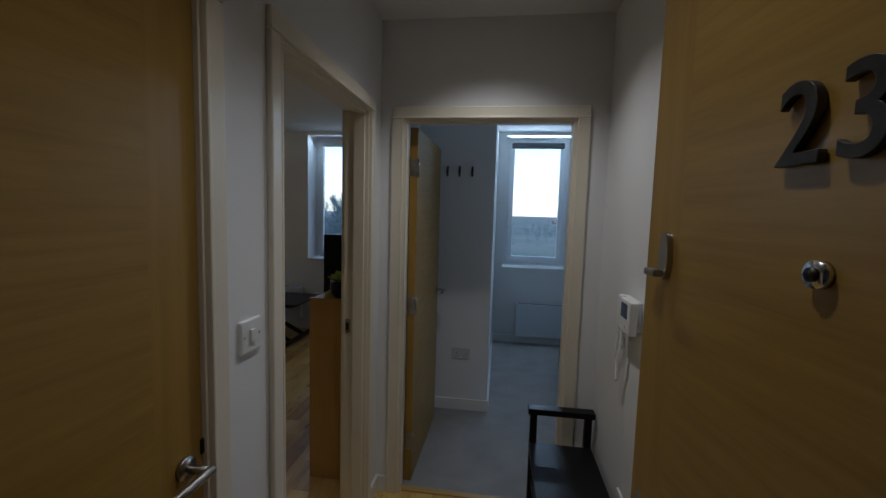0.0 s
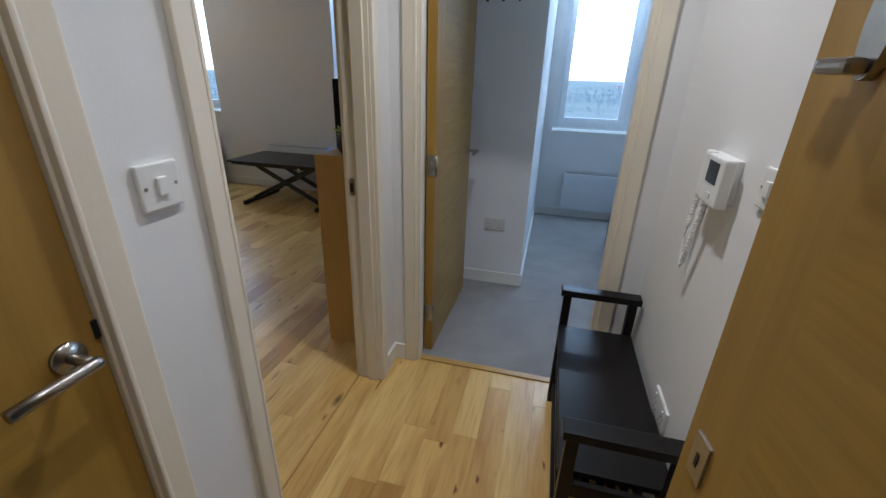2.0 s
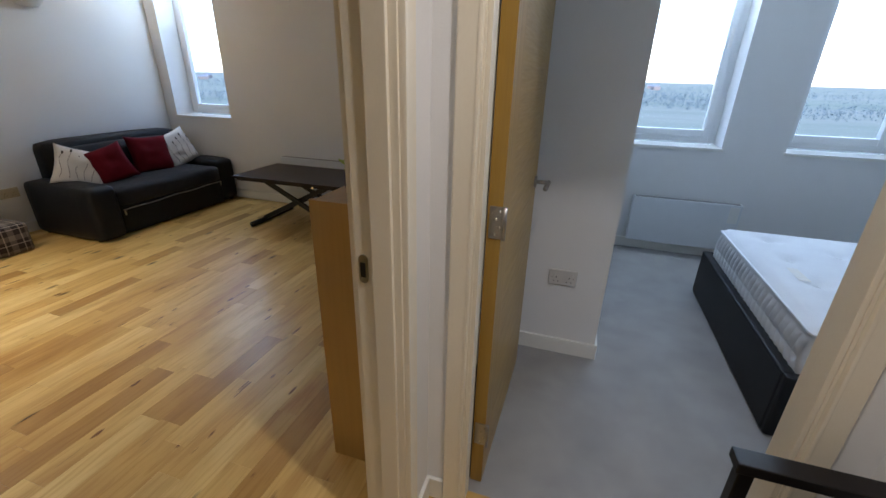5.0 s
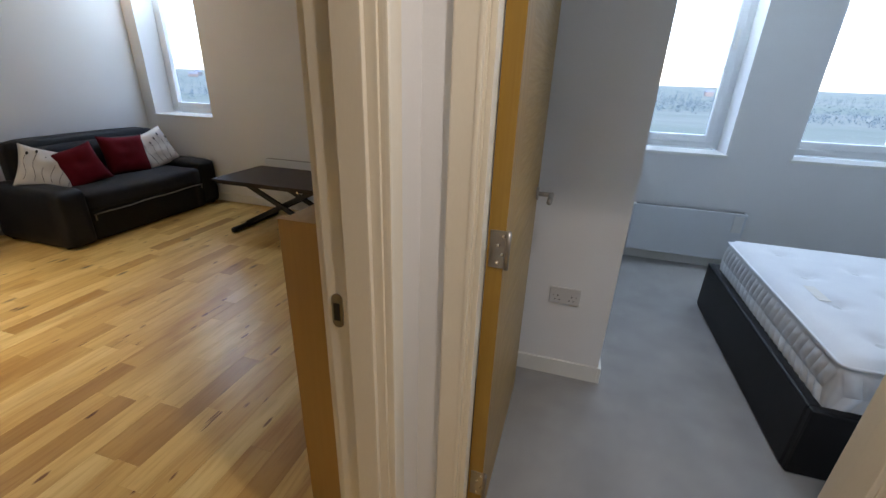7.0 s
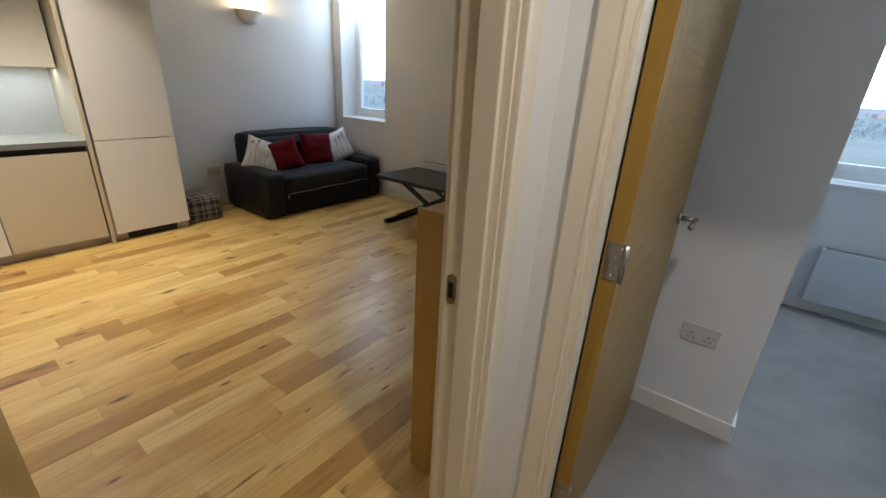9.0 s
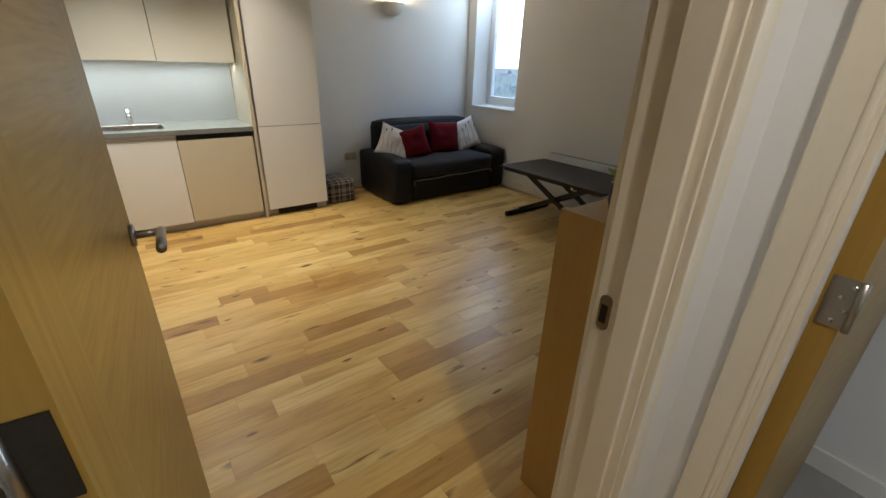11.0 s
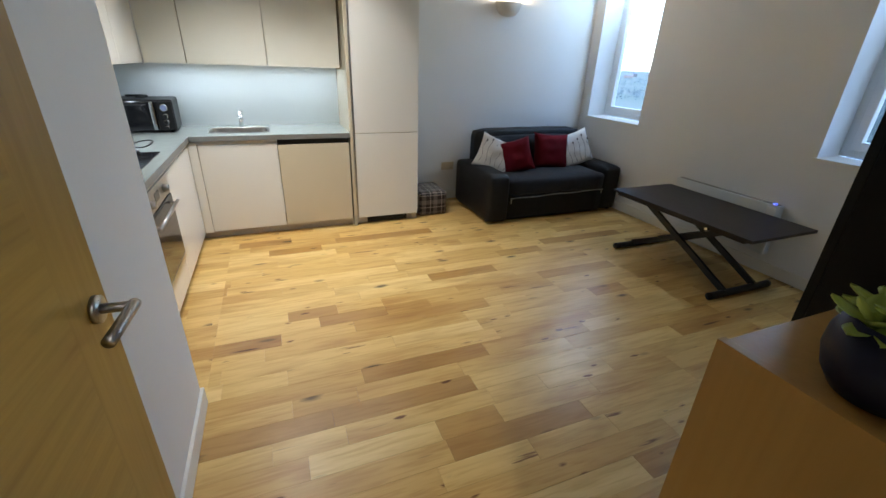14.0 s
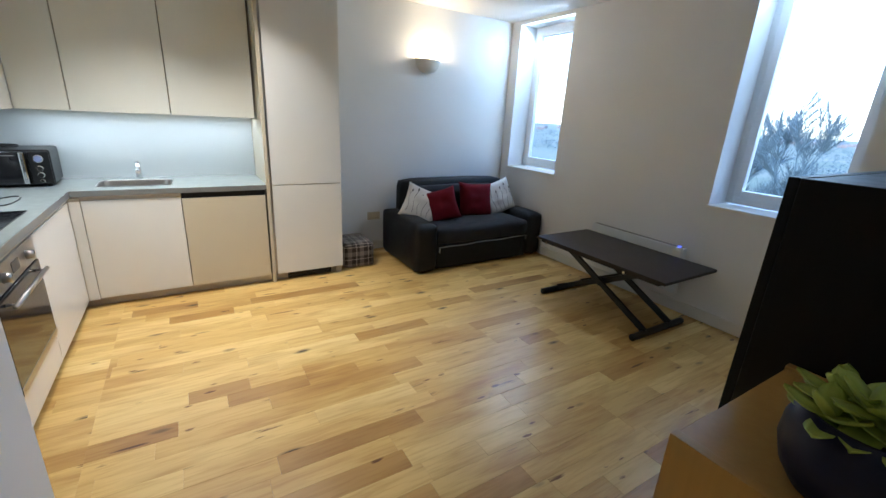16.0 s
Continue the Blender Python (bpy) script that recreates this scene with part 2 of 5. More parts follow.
M_KITCHWHITE = pbr("white gloss lacquer", (0.74, 0.715, 0.66), (0.72, 0.695, 0.64), 0.14, scale=(1, 1, 1), gloss_var=0.03)
M_KITCHBEIGE = pbr("beige gloss lacquer", (0.58, 0.51, 0.375), (0.56, 0.49, 0.36), 0.16, scale=(1, 1, 1), gloss_var=0.03)
M_KICK = pbr("taupe plinth foil", (0.5, 0.44, 0.36), (0.45, 0.39, 0.31), 0.35, scale=(5, 5, 5))
M_WORKTOP = pbr("grey-green quartz", (0.3, 0.33, 0.32), (0.26, 0.29, 0.28), 0.22, scale=(14, 14, 14), fine=900)
M_WTEDGE = pbr("grey worktop edge", (0.2, 0.2, 0.19), (0.17, 0.17, 0.16), 0.35, scale=(14, 14, 14), fine=900)
M_SPLASH = pbr("pale glass splashback", (0.62, 0.65, 0.64), (0.6, 0.63, 0.62), 0.12, scale=(1, 1, 1), gloss_var=0.03)
M_POT = pbr("navy glazed ceramic", (0.006, 0.008, 0.03), (0.009, 0.013, 0.045), 0.45, scale=(12, 12, 12), bump=0.15, spec=0.25)
M_LEAF = pbr("succulent leaf", (0.3, 0.41, 0.065), (0.42, 0.52, 0.11), 0.45, scale=(14, 14, 14))
M_STEM = pbr("dry brown stem", (0.09, 0.04, 0.02), (0.06, 0.03, 0.015), 0.8)
M_SOIL = pbr("potting soil", (0.03, 0.02, 0.013), (0.05, 0.035, 0.02), 0.95, bump=0.8)
M_MATTRESS = pbr("white quilted ticking", (0.72, 0.73, 0.75), (0.66, 0.67, 0.7), 0.8, scale=(6, 6, 6), bump=0.4, fine=500)
M_MATSIDE = pbr("pale grey knitted side", (0.62, 0.63, 0.64), (0.5, 0.51, 0.53), 0.85, scale=(12, 12, 12), bump=0.4, fine=500)
M_LABEL = pbr("yellowish woven label", (0.66, 0.62, 0.55), (0.72, 0.71, 0.7), 0.8, scale=(30, 60, 30))
M_HEATER = pbr("white enamelled steel", (0.68, 0.71, 0.74), (0.65, 0.68, 0.71), 0.4, scale=(2, 2, 2))
M_PLASTERLAMP = pbr("white bisque plaster", (0.72, 0.7, 0.66), (0.68, 0.66, 0.62), 0.7)
M_GLASS = glass_mat()
M_PLAID = plaid()
M_GAP = pbr("dark joint", (0.05, 0.03, 0.015), (0.035, 0.02, 0.01), 0.8)
M_BULB = glow("warm lamp glow", (1.0, 0.75, 0.42), 3)
M_SPOTGLOW = glow("downlight glow", (1.0, 0.85, 0.65), 2.5)
M_STRIP = glow("cool strip glow", (0.85, 0.96, 1.0), 0.22)
M_LED = glow("blue indicator glow", (0.12, 0.15, 1.0), 0.2)
M_DISPLAY = glow("clock display glow", (0.5, 0.6, 1.0), 0.012)
M_BLIND = pbr("dark blind cloth", (0.03, 0.03, 0.035), (0.04, 0.04, 0.045), 0.85)
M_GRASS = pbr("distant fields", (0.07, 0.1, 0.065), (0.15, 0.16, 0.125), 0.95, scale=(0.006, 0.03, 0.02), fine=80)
# distance haze is put into this bluish base colour
M_WOODS_HAZE = pbr("distant woods with haze tint", (0.07, 0.105, 0.125), (0.09, 0.13, 0.15), 0.95, scale=(0.1, 0.1, 0.1))
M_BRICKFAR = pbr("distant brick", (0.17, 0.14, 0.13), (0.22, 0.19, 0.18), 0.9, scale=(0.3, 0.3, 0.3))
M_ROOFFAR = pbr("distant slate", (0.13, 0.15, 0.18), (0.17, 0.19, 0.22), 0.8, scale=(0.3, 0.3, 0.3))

# ---- building helpers ----
AT = {}


def thing(name, at=(0, 0, 0), label="", category="", group="", kind="", turn=0.0):
    ob = new(name)
    ob.matrix_basis = pose(*at, 0, 0, turn)
    AT[ob] = ob.matrix_basis.copy()
    return tagged(ob, label, category, group, kind)


def finish(name, bm, material, smooth=False):
    me = bpy.data.meshes.new(name)
    bm.normal_update()
    bm.to_mesh(me)
    bm.free()
    me.materials.append(material)
    if smooth:
        me.shade_smooth()
    return me


def part(name, bm, material, parent, label="", smooth=False, kind=""):
    """A bmesh in world metres, as one mesh under a thing or a part."""
    bm.transform(AT[parent].inverted())
    ob = new(name, finish(name, bm, material, smooth))
    ob.parent = parent
    AT[ob] = AT[parent].copy()
    return tagged(ob, label, kind=kind)


def solid(name, bm, material, label, category="", kind="structure", smooth=False):
    ob = new(name, finish(name, bm, material, smooth))
    AT[ob] = Matrix.Identity(4)
    return tagged(ob, label, category or name.split("_")[0], kind=kind)


def box(x0, x1, y0, y1, z0, z1, bevel=0.0, bm=None, seg=2):
    own = bmesh.new()
    bmesh.ops.create_cube(own, size=1)
    for v in own.verts:
        v.co = Vector(((x0 + x1) / 2 + v.co.x * (x1 - x0), (y0 + y1) / 2 + v.co.y * (y1 - y0), (z0 + z1) / 2 + v.co.z * (z1 - z0)))
    if bevel:
        bmesh.ops.bevel(own, geom=own.edges[:], offset=bevel, segments=seg, affect="EDGES", profile=0.6)
    return join(bm, own)


def join(bm, own):
    if bm is None:
        return own
    me = bpy.data.meshes.new("tmp")
    own.to_mesh(me)
    own.free()
    bm.from_mesh(me)
    bpy.data.meshes.remove(me)
    return bm


def boxes(*specs, bevel=0.0):
    bm = bmesh.new()
    for s in specs:
        box(*s, bevel=bevel, bm=bm)
    return bm


def rod(a, b, r, bm=None, seg=14, r2=None):
    own = bmesh.new()
    a, b = Vector(a), Vector(b)
    d = b - a
    bmesh.ops.create_cone(own, cap_ends=True, segments=seg, radius1=r, radius2=r if r2 is None else r2, depth=d.length)
    own.transform(Matrix.Translation((a + b) / 2) @ d.to_track_quat("Z", "Y").to_matrix().to_4x4())
    return join(bm, own)


def bar(a, b, w, h, bevel=0.003):
    """A square bar from a to b: w across, h deep."""
    a, b = Vector(a), Vector(b)
    d = b - a
    own = box(-w / 2, w / 2, -h / 2, h / 2, -d.length / 2, d.length / 2, bevel)
    own.transform(Matrix.Translation((a + b) / 2) @ d.to_track_quat("Z", "Y").to_matrix().to_4x4())
    return own


def tube(points, r, seg=8):
    """A bent tube through points."""
    bm = bmesh.new()
    pts = [Vector(p) for p in points]
    rings = []
    for i, p in enumerate(pts):
        d = (pts[min(i + 1, len(pts) - 1)] - pts[max(i - 1, 0)]).normalized()
        q = d.to_track_quat("Z", "Y").to_matrix()
        rings.append([bm.verts.new(p + q @ Vector((r * math.cos(a), r * math.sin(a), 0))) for a in [2 * math.pi * j / seg for j in range(seg)]])
    for a, b in zip(rings, rings[1:]):
        for j in range(seg):
            bm.faces.new((a[j], a[(j + 1) % seg], b[(j + 1) % seg], b[j]))
    bm.faces.new(rings[0][::-1])
    bm.faces.new(rings[-1])
    return bm


def lathe(profile, at, seg=32):
    bm = bmesh.new()
    rings = [[bm.verts.new((at[0] + r * math.cos(2 * math.pi * j / seg), at[1] + r * math.sin(2 * math.pi * j / seg), at[2] + z)) for j in range(seg)] for r, z in profile]
    for a, b in zip(rings, rings[1:]):
        for j in range(seg):
            bm.faces.new((a[j], a[(j + 1) % seg], b[(j + 1) % seg], b[j]))
    bm.faces.new(rings[0][::-1])
    bm.faces.new(rings[-1])
    return bm


def wall(name, axis, lo, hi, a0, a1, z1, holes, label):
    """A wall from a0 to a1 along the other axis, lo..hi thick, with holes (a0, a1, z0, z1)."""
    bm, at = bmesh.new(), a0

    def put(p, q, r, s):
        if q - p > 0.001 and s - r > 0.001:
            box(*((lo, hi, p, q, r, s) if axis == "x" else (p, q, lo, hi, r, s)), bm=bm)
    for h0, h1, b0, b1 in sorted(holes):
        put(at, h0, 0, z1)
        put(h0, h1, 0, b0)
        put(h0, h1, b1, z1)
        at = h1
    put(at, a1, 0, z1)
    return solid(name, bm, M_WALL, label, "wall")


# ---- the plan ----
FY = 5.425           # inner face of the window wall
KX = -4.6            # kitchen and sofa wall
KY = 0.59            # wall behind the hob
HL, HR = -0.1, 1.075  # hall walls
LV = -0.216          # living side of the hall wall
EY = 2.43            # hall end wall
PX, PY = -1.91, 1.385  # corner of the cupboard block
SILL, HEAD = 0.94, 2.56
WIN = [(-4.45, -3.64), (-1.96, -1.16), (0.6, 1.385), (1.835, 2.62)]
wall("wall_north", "y", FY, FY + 0.36, KX - 0.15, 3.45, CEIL, [(a, b, SILL, HEAD) for a, b in WIN], "white painted window wall with deep reveals")
wall("wall_west", "x", KX - 0.15, KX, KY - 0.12, FY, CEIL, [], "white painted wall behind sofa and kitchen")
wall("wall_kitchen", "y", KY - 0.12, KY, KX, PX, CEIL, [], "white painted wall behind the hob run")
wall("wall_cupboard_end", "x", PX, PX + 0.1, 0.3, PY, CEIL, [], "white painted end of the cupboard block")
wall("wall_cupboard_side", "y", PY - 0.1, PY, PX + 0.1, LV, CEIL, [], "white painted wall behind the open living room door")
wall("wall_hall_left", "x", LV, HL, 0.3, EY, CEIL, [(0.33, 1.085, 0, 2.08), (1.365, 2.245, 0, 2.115)], "white painted hall wall with two doorways")
wall("wall_hall_end", "y", EY, EY + 0.11, HL, HR, CEIL, [(0.007, 0.94, 0, 2.115)], "white painted wall round the bedroom doorway")
wall("wall_partition", "x", LV, HL, EY + 0.0, FY, CEIL, [], "white painted wall between living room and bedroom")
wall("wall_bedroom_pier", "y", 3.501, FY, HL, 0.501, CEIL, [], "white painted boxed pier behind the bedroom door")
wall("wall_hall_right", "x", HR, HR + 0.12, 0.3, EY + 0.11, CEIL, [], "white painted hall wall with entry phone")
wall("wall_bedroom_south", "y", EY, EY + 0.11, HR + 0.12, 3.45, CEIL, [], "white painted bedroom wall")
wall("wall_east", "x", 3.3, 3.45, EY + 0.11, FY, CEIL, [], "white painted bedroom end wall")
wall("wall_entrance", "y", 0.15, 0.3, PX, 1.6, CEIL, [(0.08, 1.03, 0, 2.1)], "white painted wall round the flat's front door")
wall("wall_corridor", "y", -1.5, -1.4, PX, 1.6, CEIL, [], "plain painted corridor wall outside the flat")
wall("wall_corridor_west", "x", PX - 0.1, PX, -1.5, 0.3, CEIL, [], "plain painted corridor end wall")
wall("wall_corridor_east", "x", 1.6, 1.7, -1.5, 0.3, CEIL, [], "plain painted corridor end wall")
solid("ceiling", boxes((KX - 0.15, 3.45, -1.5, FY + 0.36, CEIL, CEIL + 0.2)), M_CEIL, "flat white painted ceiling", "ceiling")
solid("floor_slab", boxes((KX - 0.15, 3.45, -1.5, FY + 0.36, -0.3, -0.022)), M_GAP, "dark slab under the floor", "floor")
solid("floor_bedroom", boxes((HL, 3.3, EY + 0.045, FY, -0.022, 0.004)), M_CARPET, "grey short-pile bedroom carpet", "carpet")
solid("floor_corridor", boxes((PX, 1.6, -1.4, 0.3, -0.022, 0.0)), M_CARPET, "grey carpet in the corridor", "carpet")
solid("threshold", boxes((0.035, 0.912, EY + 0.012, EY + 0.05, -0.02, 0.008), bevel=0.003), M_BIRCH, "light wooden threshold strip between floors", "threshold")

# ---- skirting ----
SK = [(KX, KX + 0.015, 3.12, FY), (KX + 0.015, LV - 0.015, FY - 0.015, FY), (LV - 0.015, LV, 2.33, FY), (PX, LV - 0.02, PY, PY + 0.015),
      (PX - 0.015, PX, 1.2, PY + 0.015), (HL, HL + 0.015, 1.13, 1.328), (HL, HL + 0.015, 2.29, EY - 0.015), (HL, -0.036, EY - 0.015, EY),
      (0.99, HR - 0.015, EY - 0.015, EY), (HR - 0.015, HR, 0.3, EY), (HL, 0.501, 3.486, 3.501), (0.501, 0.516, 3.486, FY - 0.015),
      (0.516, 3.3, FY - 0.015, FY), (3.285, 3.3, EY + 0.11, FY - 0.015)]
for x0, x1, y0, y1 in SK:
    solid("baseboard", boxes((x0, x1, y0, y1, 0.0, 0.095), bevel=0.004), M_SKIRT, "white gloss painted skirting board", "baseboard")


# ---- door frames ----
def flutes(w, out, z1):
    """An architrave section, w wide, with rounded edges and an inner bead, from the floor to z1; x across, y proud."""
    bm = bmesh.new()
    box(0, w, 0, out, 0, z1, 0.0065, bm, 3)
    box(0.0005, 0.012, 0, out * 1.12, 0, z1, 0.004, bm)
    return bm


def door_frame(name, m, width, depth, head, label, stop_at):
    """Lining, stops and architraves of a doorway; m places x along the wall, y into it."""
    ob = new(name)
    ob.matrix_basis = m
    AT[ob] = m.copy()
    tagged(ob, label, "door frame", kind="structure")

    def put(n, bm):
        bm.transform(m)
        part(n, bm, M_TRIM, ob)
    t = 0.026
    put("lining", box(-t, 0, -0.004, depth + 0.004, 0, head, 0.002))
    put("lining", box(width, width + t, -0.004, depth + 0.004, 0, head, 0.002))
    put("lining", box(-t, width + t, -0.004, depth + 0.004, head, head + t, 0.002))
    a, b = stop_at
    put("stop", box(0, 0.013, a, b, 0, head - 0.013, 0.002))
    put("stop", box(width - 0.013, width, a, b, 0, head - 0.013, 0.002))
    put("stop", box(0, width, a, b, head - 0.013, head, 0.002))
    w = 0.062
    for y, sgn in ((-0.0, -1), (depth, 1)):
        for x0, flip in ((-0.006, -1), (width + 0.006, 1)):
            f = flutes(w, 0.018, head + 0.006)
            f.transform(Matrix.Translation((x0, y, 0)) @ Matrix.Diagonal((flip, sgn, 1, 1)))
            bmesh.ops.recalc_face_normals(f, faces=f.faces[:])
            put("architrave", f)
        f = flutes(w, 0.018, width + 0.012 + 2 * w)
        f.transform(Matrix.Translation((-0.006 - w, y, head + 0.006)) @ Matrix(((0, 0, 1, 0), (0, sgn, 0, 0), (1, 0, 0, 0), (0, 0, 0, 1))))
        bmesh.ops.recalc_face_normals(f, faces=f.faces[:])
        put("architrave", f)
    return ob


door_frame("door_frame_bedroom", pose(0.033, EY, 0), 0.881, 0.11, 2.088, "ivory painted bedroom door frame with moulded architraves", (0.0, 0.06))
fl = door_frame("door_frame_living", Matrix(((0, -1, 0, HL), (1, 0, 0, 1.391), (0, 0, 1, 0), (0, 0, 0, 1))), 0.828, 0.116, 2.088, "ivory painted living room door frame with moulded architraves", (0.015, 0.068))
door_frame("door_frame_cupboard", Matrix(((0, -1, 0, HL), (1, 0, 0, 0.356), (0, 0, 1, 0), (0, 0, 0, 1))), 0.703, 0.116, 2.053, "ivory painted cupboard door frame", (0.06, 0.09))


def strike_shape():
    """A thin upright plate with half-round ends."""
    bm = bmesh.new()
    ring = [(-0.197 + 0.0125 * math.cos(a), 1.0175 + math.copysign(0.026, math.sin(a)) + 0.0125 * math.sin(a)) for a in [math.pi * (j + 0.5) / 12 for j in range(24)]]
    near, far = [bm.verts.new((x, 2.2163, z)) for x, z in ring], [bm.verts.new((x, 2.2195, z)) for x, z in ring]
    bm.faces.new(near)
    bm.faces.new(far[::-1])
    for j in range(24):
        bm.faces.new((near[j], far[j], far[(j + 1) % 24], near[(j + 1) % 24]))
    bmesh.ops.recalc_face_normals(bm, faces=bm.faces[:])
    return bm


keep = part("strike_plate", strike_shape(), M_STEEL, fl, "steel strike plate")
part("strike_hole", boxes((-0.205, -0.191, 2.2155, 2.2175, 0.995, 1.035)), M_BLACKPL, keep, "dark latch hole")


# ---- doors ----
def lever(parent, m, label="chrome lever handle"):
    """A round rose with a straight lever; m: origin on the face, z out of it, x along the lever."""
    def tr(bm):
        bm.transform(m)
        return bm
    h = part("handle", tr(rod((0, 0, 0), (0, 0, 0.009), 0.026, seg=28)), M_STEEL, parent, label, True)
    part("neck", tr(rod((0, 0, 0.008), (0, 0, 0.06), 0.0095)), M_STEEL, h, smooth=True)
    part("lever", tr(tube([(-0.008, 0, 0.06), (0.0, 0, 0.06), (0.06, 0, 0.06), (0.118, 0, 0.06)], 0.0105, 14)), M_STEEL, h, smooth=True)
    return h


def leaf(name, at, turn, width, height, label, strip=0.13, flip=False):
    """A veneered door leaf: hinge edge at x=0, leaf along +x, 44 mm thick in y."""
    d = thing(name, at, label, "door", turn=turn, kind="structure")
    m = AT[d]

    def tr(bm):
        bm.transform(m)
        return bm
    part("panel", tr(box(strip, width - strip, -0.022, 0.022, 0.006, height)), M_OAK_H, d)
    part("stile", tr(box(0.0015, strip, -0.022, 0.022, 0.006, height)), M_OAK_V, d)
    part("stile", tr(box(width - strip, width, -0.022, 0.022, 0.006, height)), M_OAK_V, d)
    part("lipping", tr(box(0, 0.0015, -0.022, 0.022, 0.006, height)), M_OAK_V, d)
    return d, m


def hinge(parent, m, x, y0, y1, z, metal=None):
    """A butt hinge leaf on the hanging edge, with four screws."""
    b = box(x - 0.0025, x, y0, y1, z - 0.05, z + 0.05, 0.001)
    b.transform(m)
    h = part("hinge", b, metal or M_STEEL, parent, "steel butt hinge")
    k = rod((x - 0.004, y0, z - 0.05), (x - 0.004, y0, z + 0.05), 0.0065)
    k.transform(m)
    part("knuckle", k, M_STEEL, h, smooth=True)
    for i in range(4):
        s = rod((x - 0.004, y0 + (0.012 if i % 2 else 0.024), z - 0.036 + 0.024 * i), (x - 0.002, y0 + (0.012 if i % 2 else 0.024), z - 0.036 + 0.024 * i), 0.004, seg=10)
        s.transform(m)
        part("screw", s, M_CHROME, h, smooth=True)


# living room door, open flat along the cupboard block
ld, m = leaf("door_living", (-0.243, 1.43, 0), 176.3, 0.8, 2.07, "oak veneered living room door standing open")
lever(ld, m @ Matrix(((-1, 0, 0, 0.752), (0, 0, -1, -0.022), (0, -1, 0, 1.058), (0, 0, 0, 1))))
for z in (0.25, 1.12, 1.85):
    hinge(ld, m, 0.0, 0.022, -0.016, z, M_DARKSTEEL)
# bedroom door, open along the wall
bd, m = leaf("door_bedroom", (0.063, 2.533, 0), 89.0, 0.8, 2.07, "oak veneered bedroom door standing open")
lever(bd, m @ Matrix(((-1, 0, 0, 0.745), (0, 0, -1, -0.022), (0, -1, 0, 1.03), (0, 0, 0, 1))))
for z in (0.25, 1.07, 1.85):
    hinge(bd, m, 0.0, -0.03, 0.016, z)
# cupboard door, shut
cd, m = leaf("door_cupboard", (HL - 0.03, 0.358, 0), 90, 0.7, 2.045, "oak veneered cupboard door, shut")
lever(cd, m @ Matrix(((-1, 0, 0, 0.645), (0, 0, -1, -0.022), (0, -1, 0, 1.036), (0, 0, 0, 1))))
part("latch_mark", boxes((HL - 0.007, HL - 0.003, 1.05, 1.062, 1.04, 1.075)), M_BLACKPL, cd, "dark latch keeper")
# front door, open against the hall wall
fd, m = leaf("door_front", (1.005, 0.345, 0), 96.0, 0.89, 2.08, "oak veneered front door numbered 23, standing open")


def on_front(bm):
    bm.transform(m)
    return bm


def face(u, v, z):
    """Metres along the front door's outer face, out of it and up."""
    return (u, 0.022 + v, z)


FRONT_OUT = Matrix(((-1, 0, 0, 0), (0, 0, 1, 0.022), (0, 1, 0, 0), (0, 0, 0, 1)))
oval = rod((0.799, 0.022, 0), (0.799, 0.034, 0), 0.0185, seg=36)
oval.transform(Matrix.Translation((0, 0, 1.53)) @ Matrix.Diagonal((1, 1, 2.65, 1)))
pl = part("lock_plate", on_front(oval), M_STEEL, fd, "dull steel oval night-latch plate")
part("lock_lever", on_front(box(0.79, 0.836, 0.034, 0.056, 1.486, 1.502, 0.006)), M_STEEL, pl)
pk = part("key_plate", on_front(box(0.818, 0.86, 0.022, 0.027, 0.895, 0.975, 0.001)), M_STEEL, fd, "square steel key plate")
part("keyhole", on_front(box(0.835, 0.843, 0.027, 0.0285, 0.92, 0.945, 0.0005)), M_BLACKPL, pk, "dark keyhole")
kn = part("door_viewer", on_front(rod((0.437, 0.022, 1.545), (0.437, 0.034, 1.545), 0.017, seg=28)), M_CHROME, fd, "round chrome lock cylinder", True)
part("viewer_core", on_front(rod((0.437, 0.034, 1.545), (0.437, 0.039, 1.545), 0.009, seg=20)), M_DARKSTEEL, kn, smooth=True)


def digit(text, u, z):
    cu = bpy.data.curves.new("digit", "FONT")
    cu.body, cu.size, cu.extrude, cu.bevel_depth, cu.offset = text, 0.15, 0.005, 0.001, 0.0
    tmp = bpy.data.objects.new("digit_tmp", cu)
    me = bpy.data.meshes.new_from_object(tmp)
    bm = bmesh.new()
    bm.from_mesh(me)
    bpy.data.objects.remove(tmp)
    bpy.data.meshes.remove(me)
    bm.transform(Matrix(((-1, 0, 0, u), (0, 0, 1, 0.03), (0, 1, 0, z), (0, 0, 0, 1))))
    part("digit", on_front(bm), M_DARKSTEEL, fd, "dull steel house number digit")


digit("2", 0.518, 1.68)
digit("3", 0.432, 1.68)


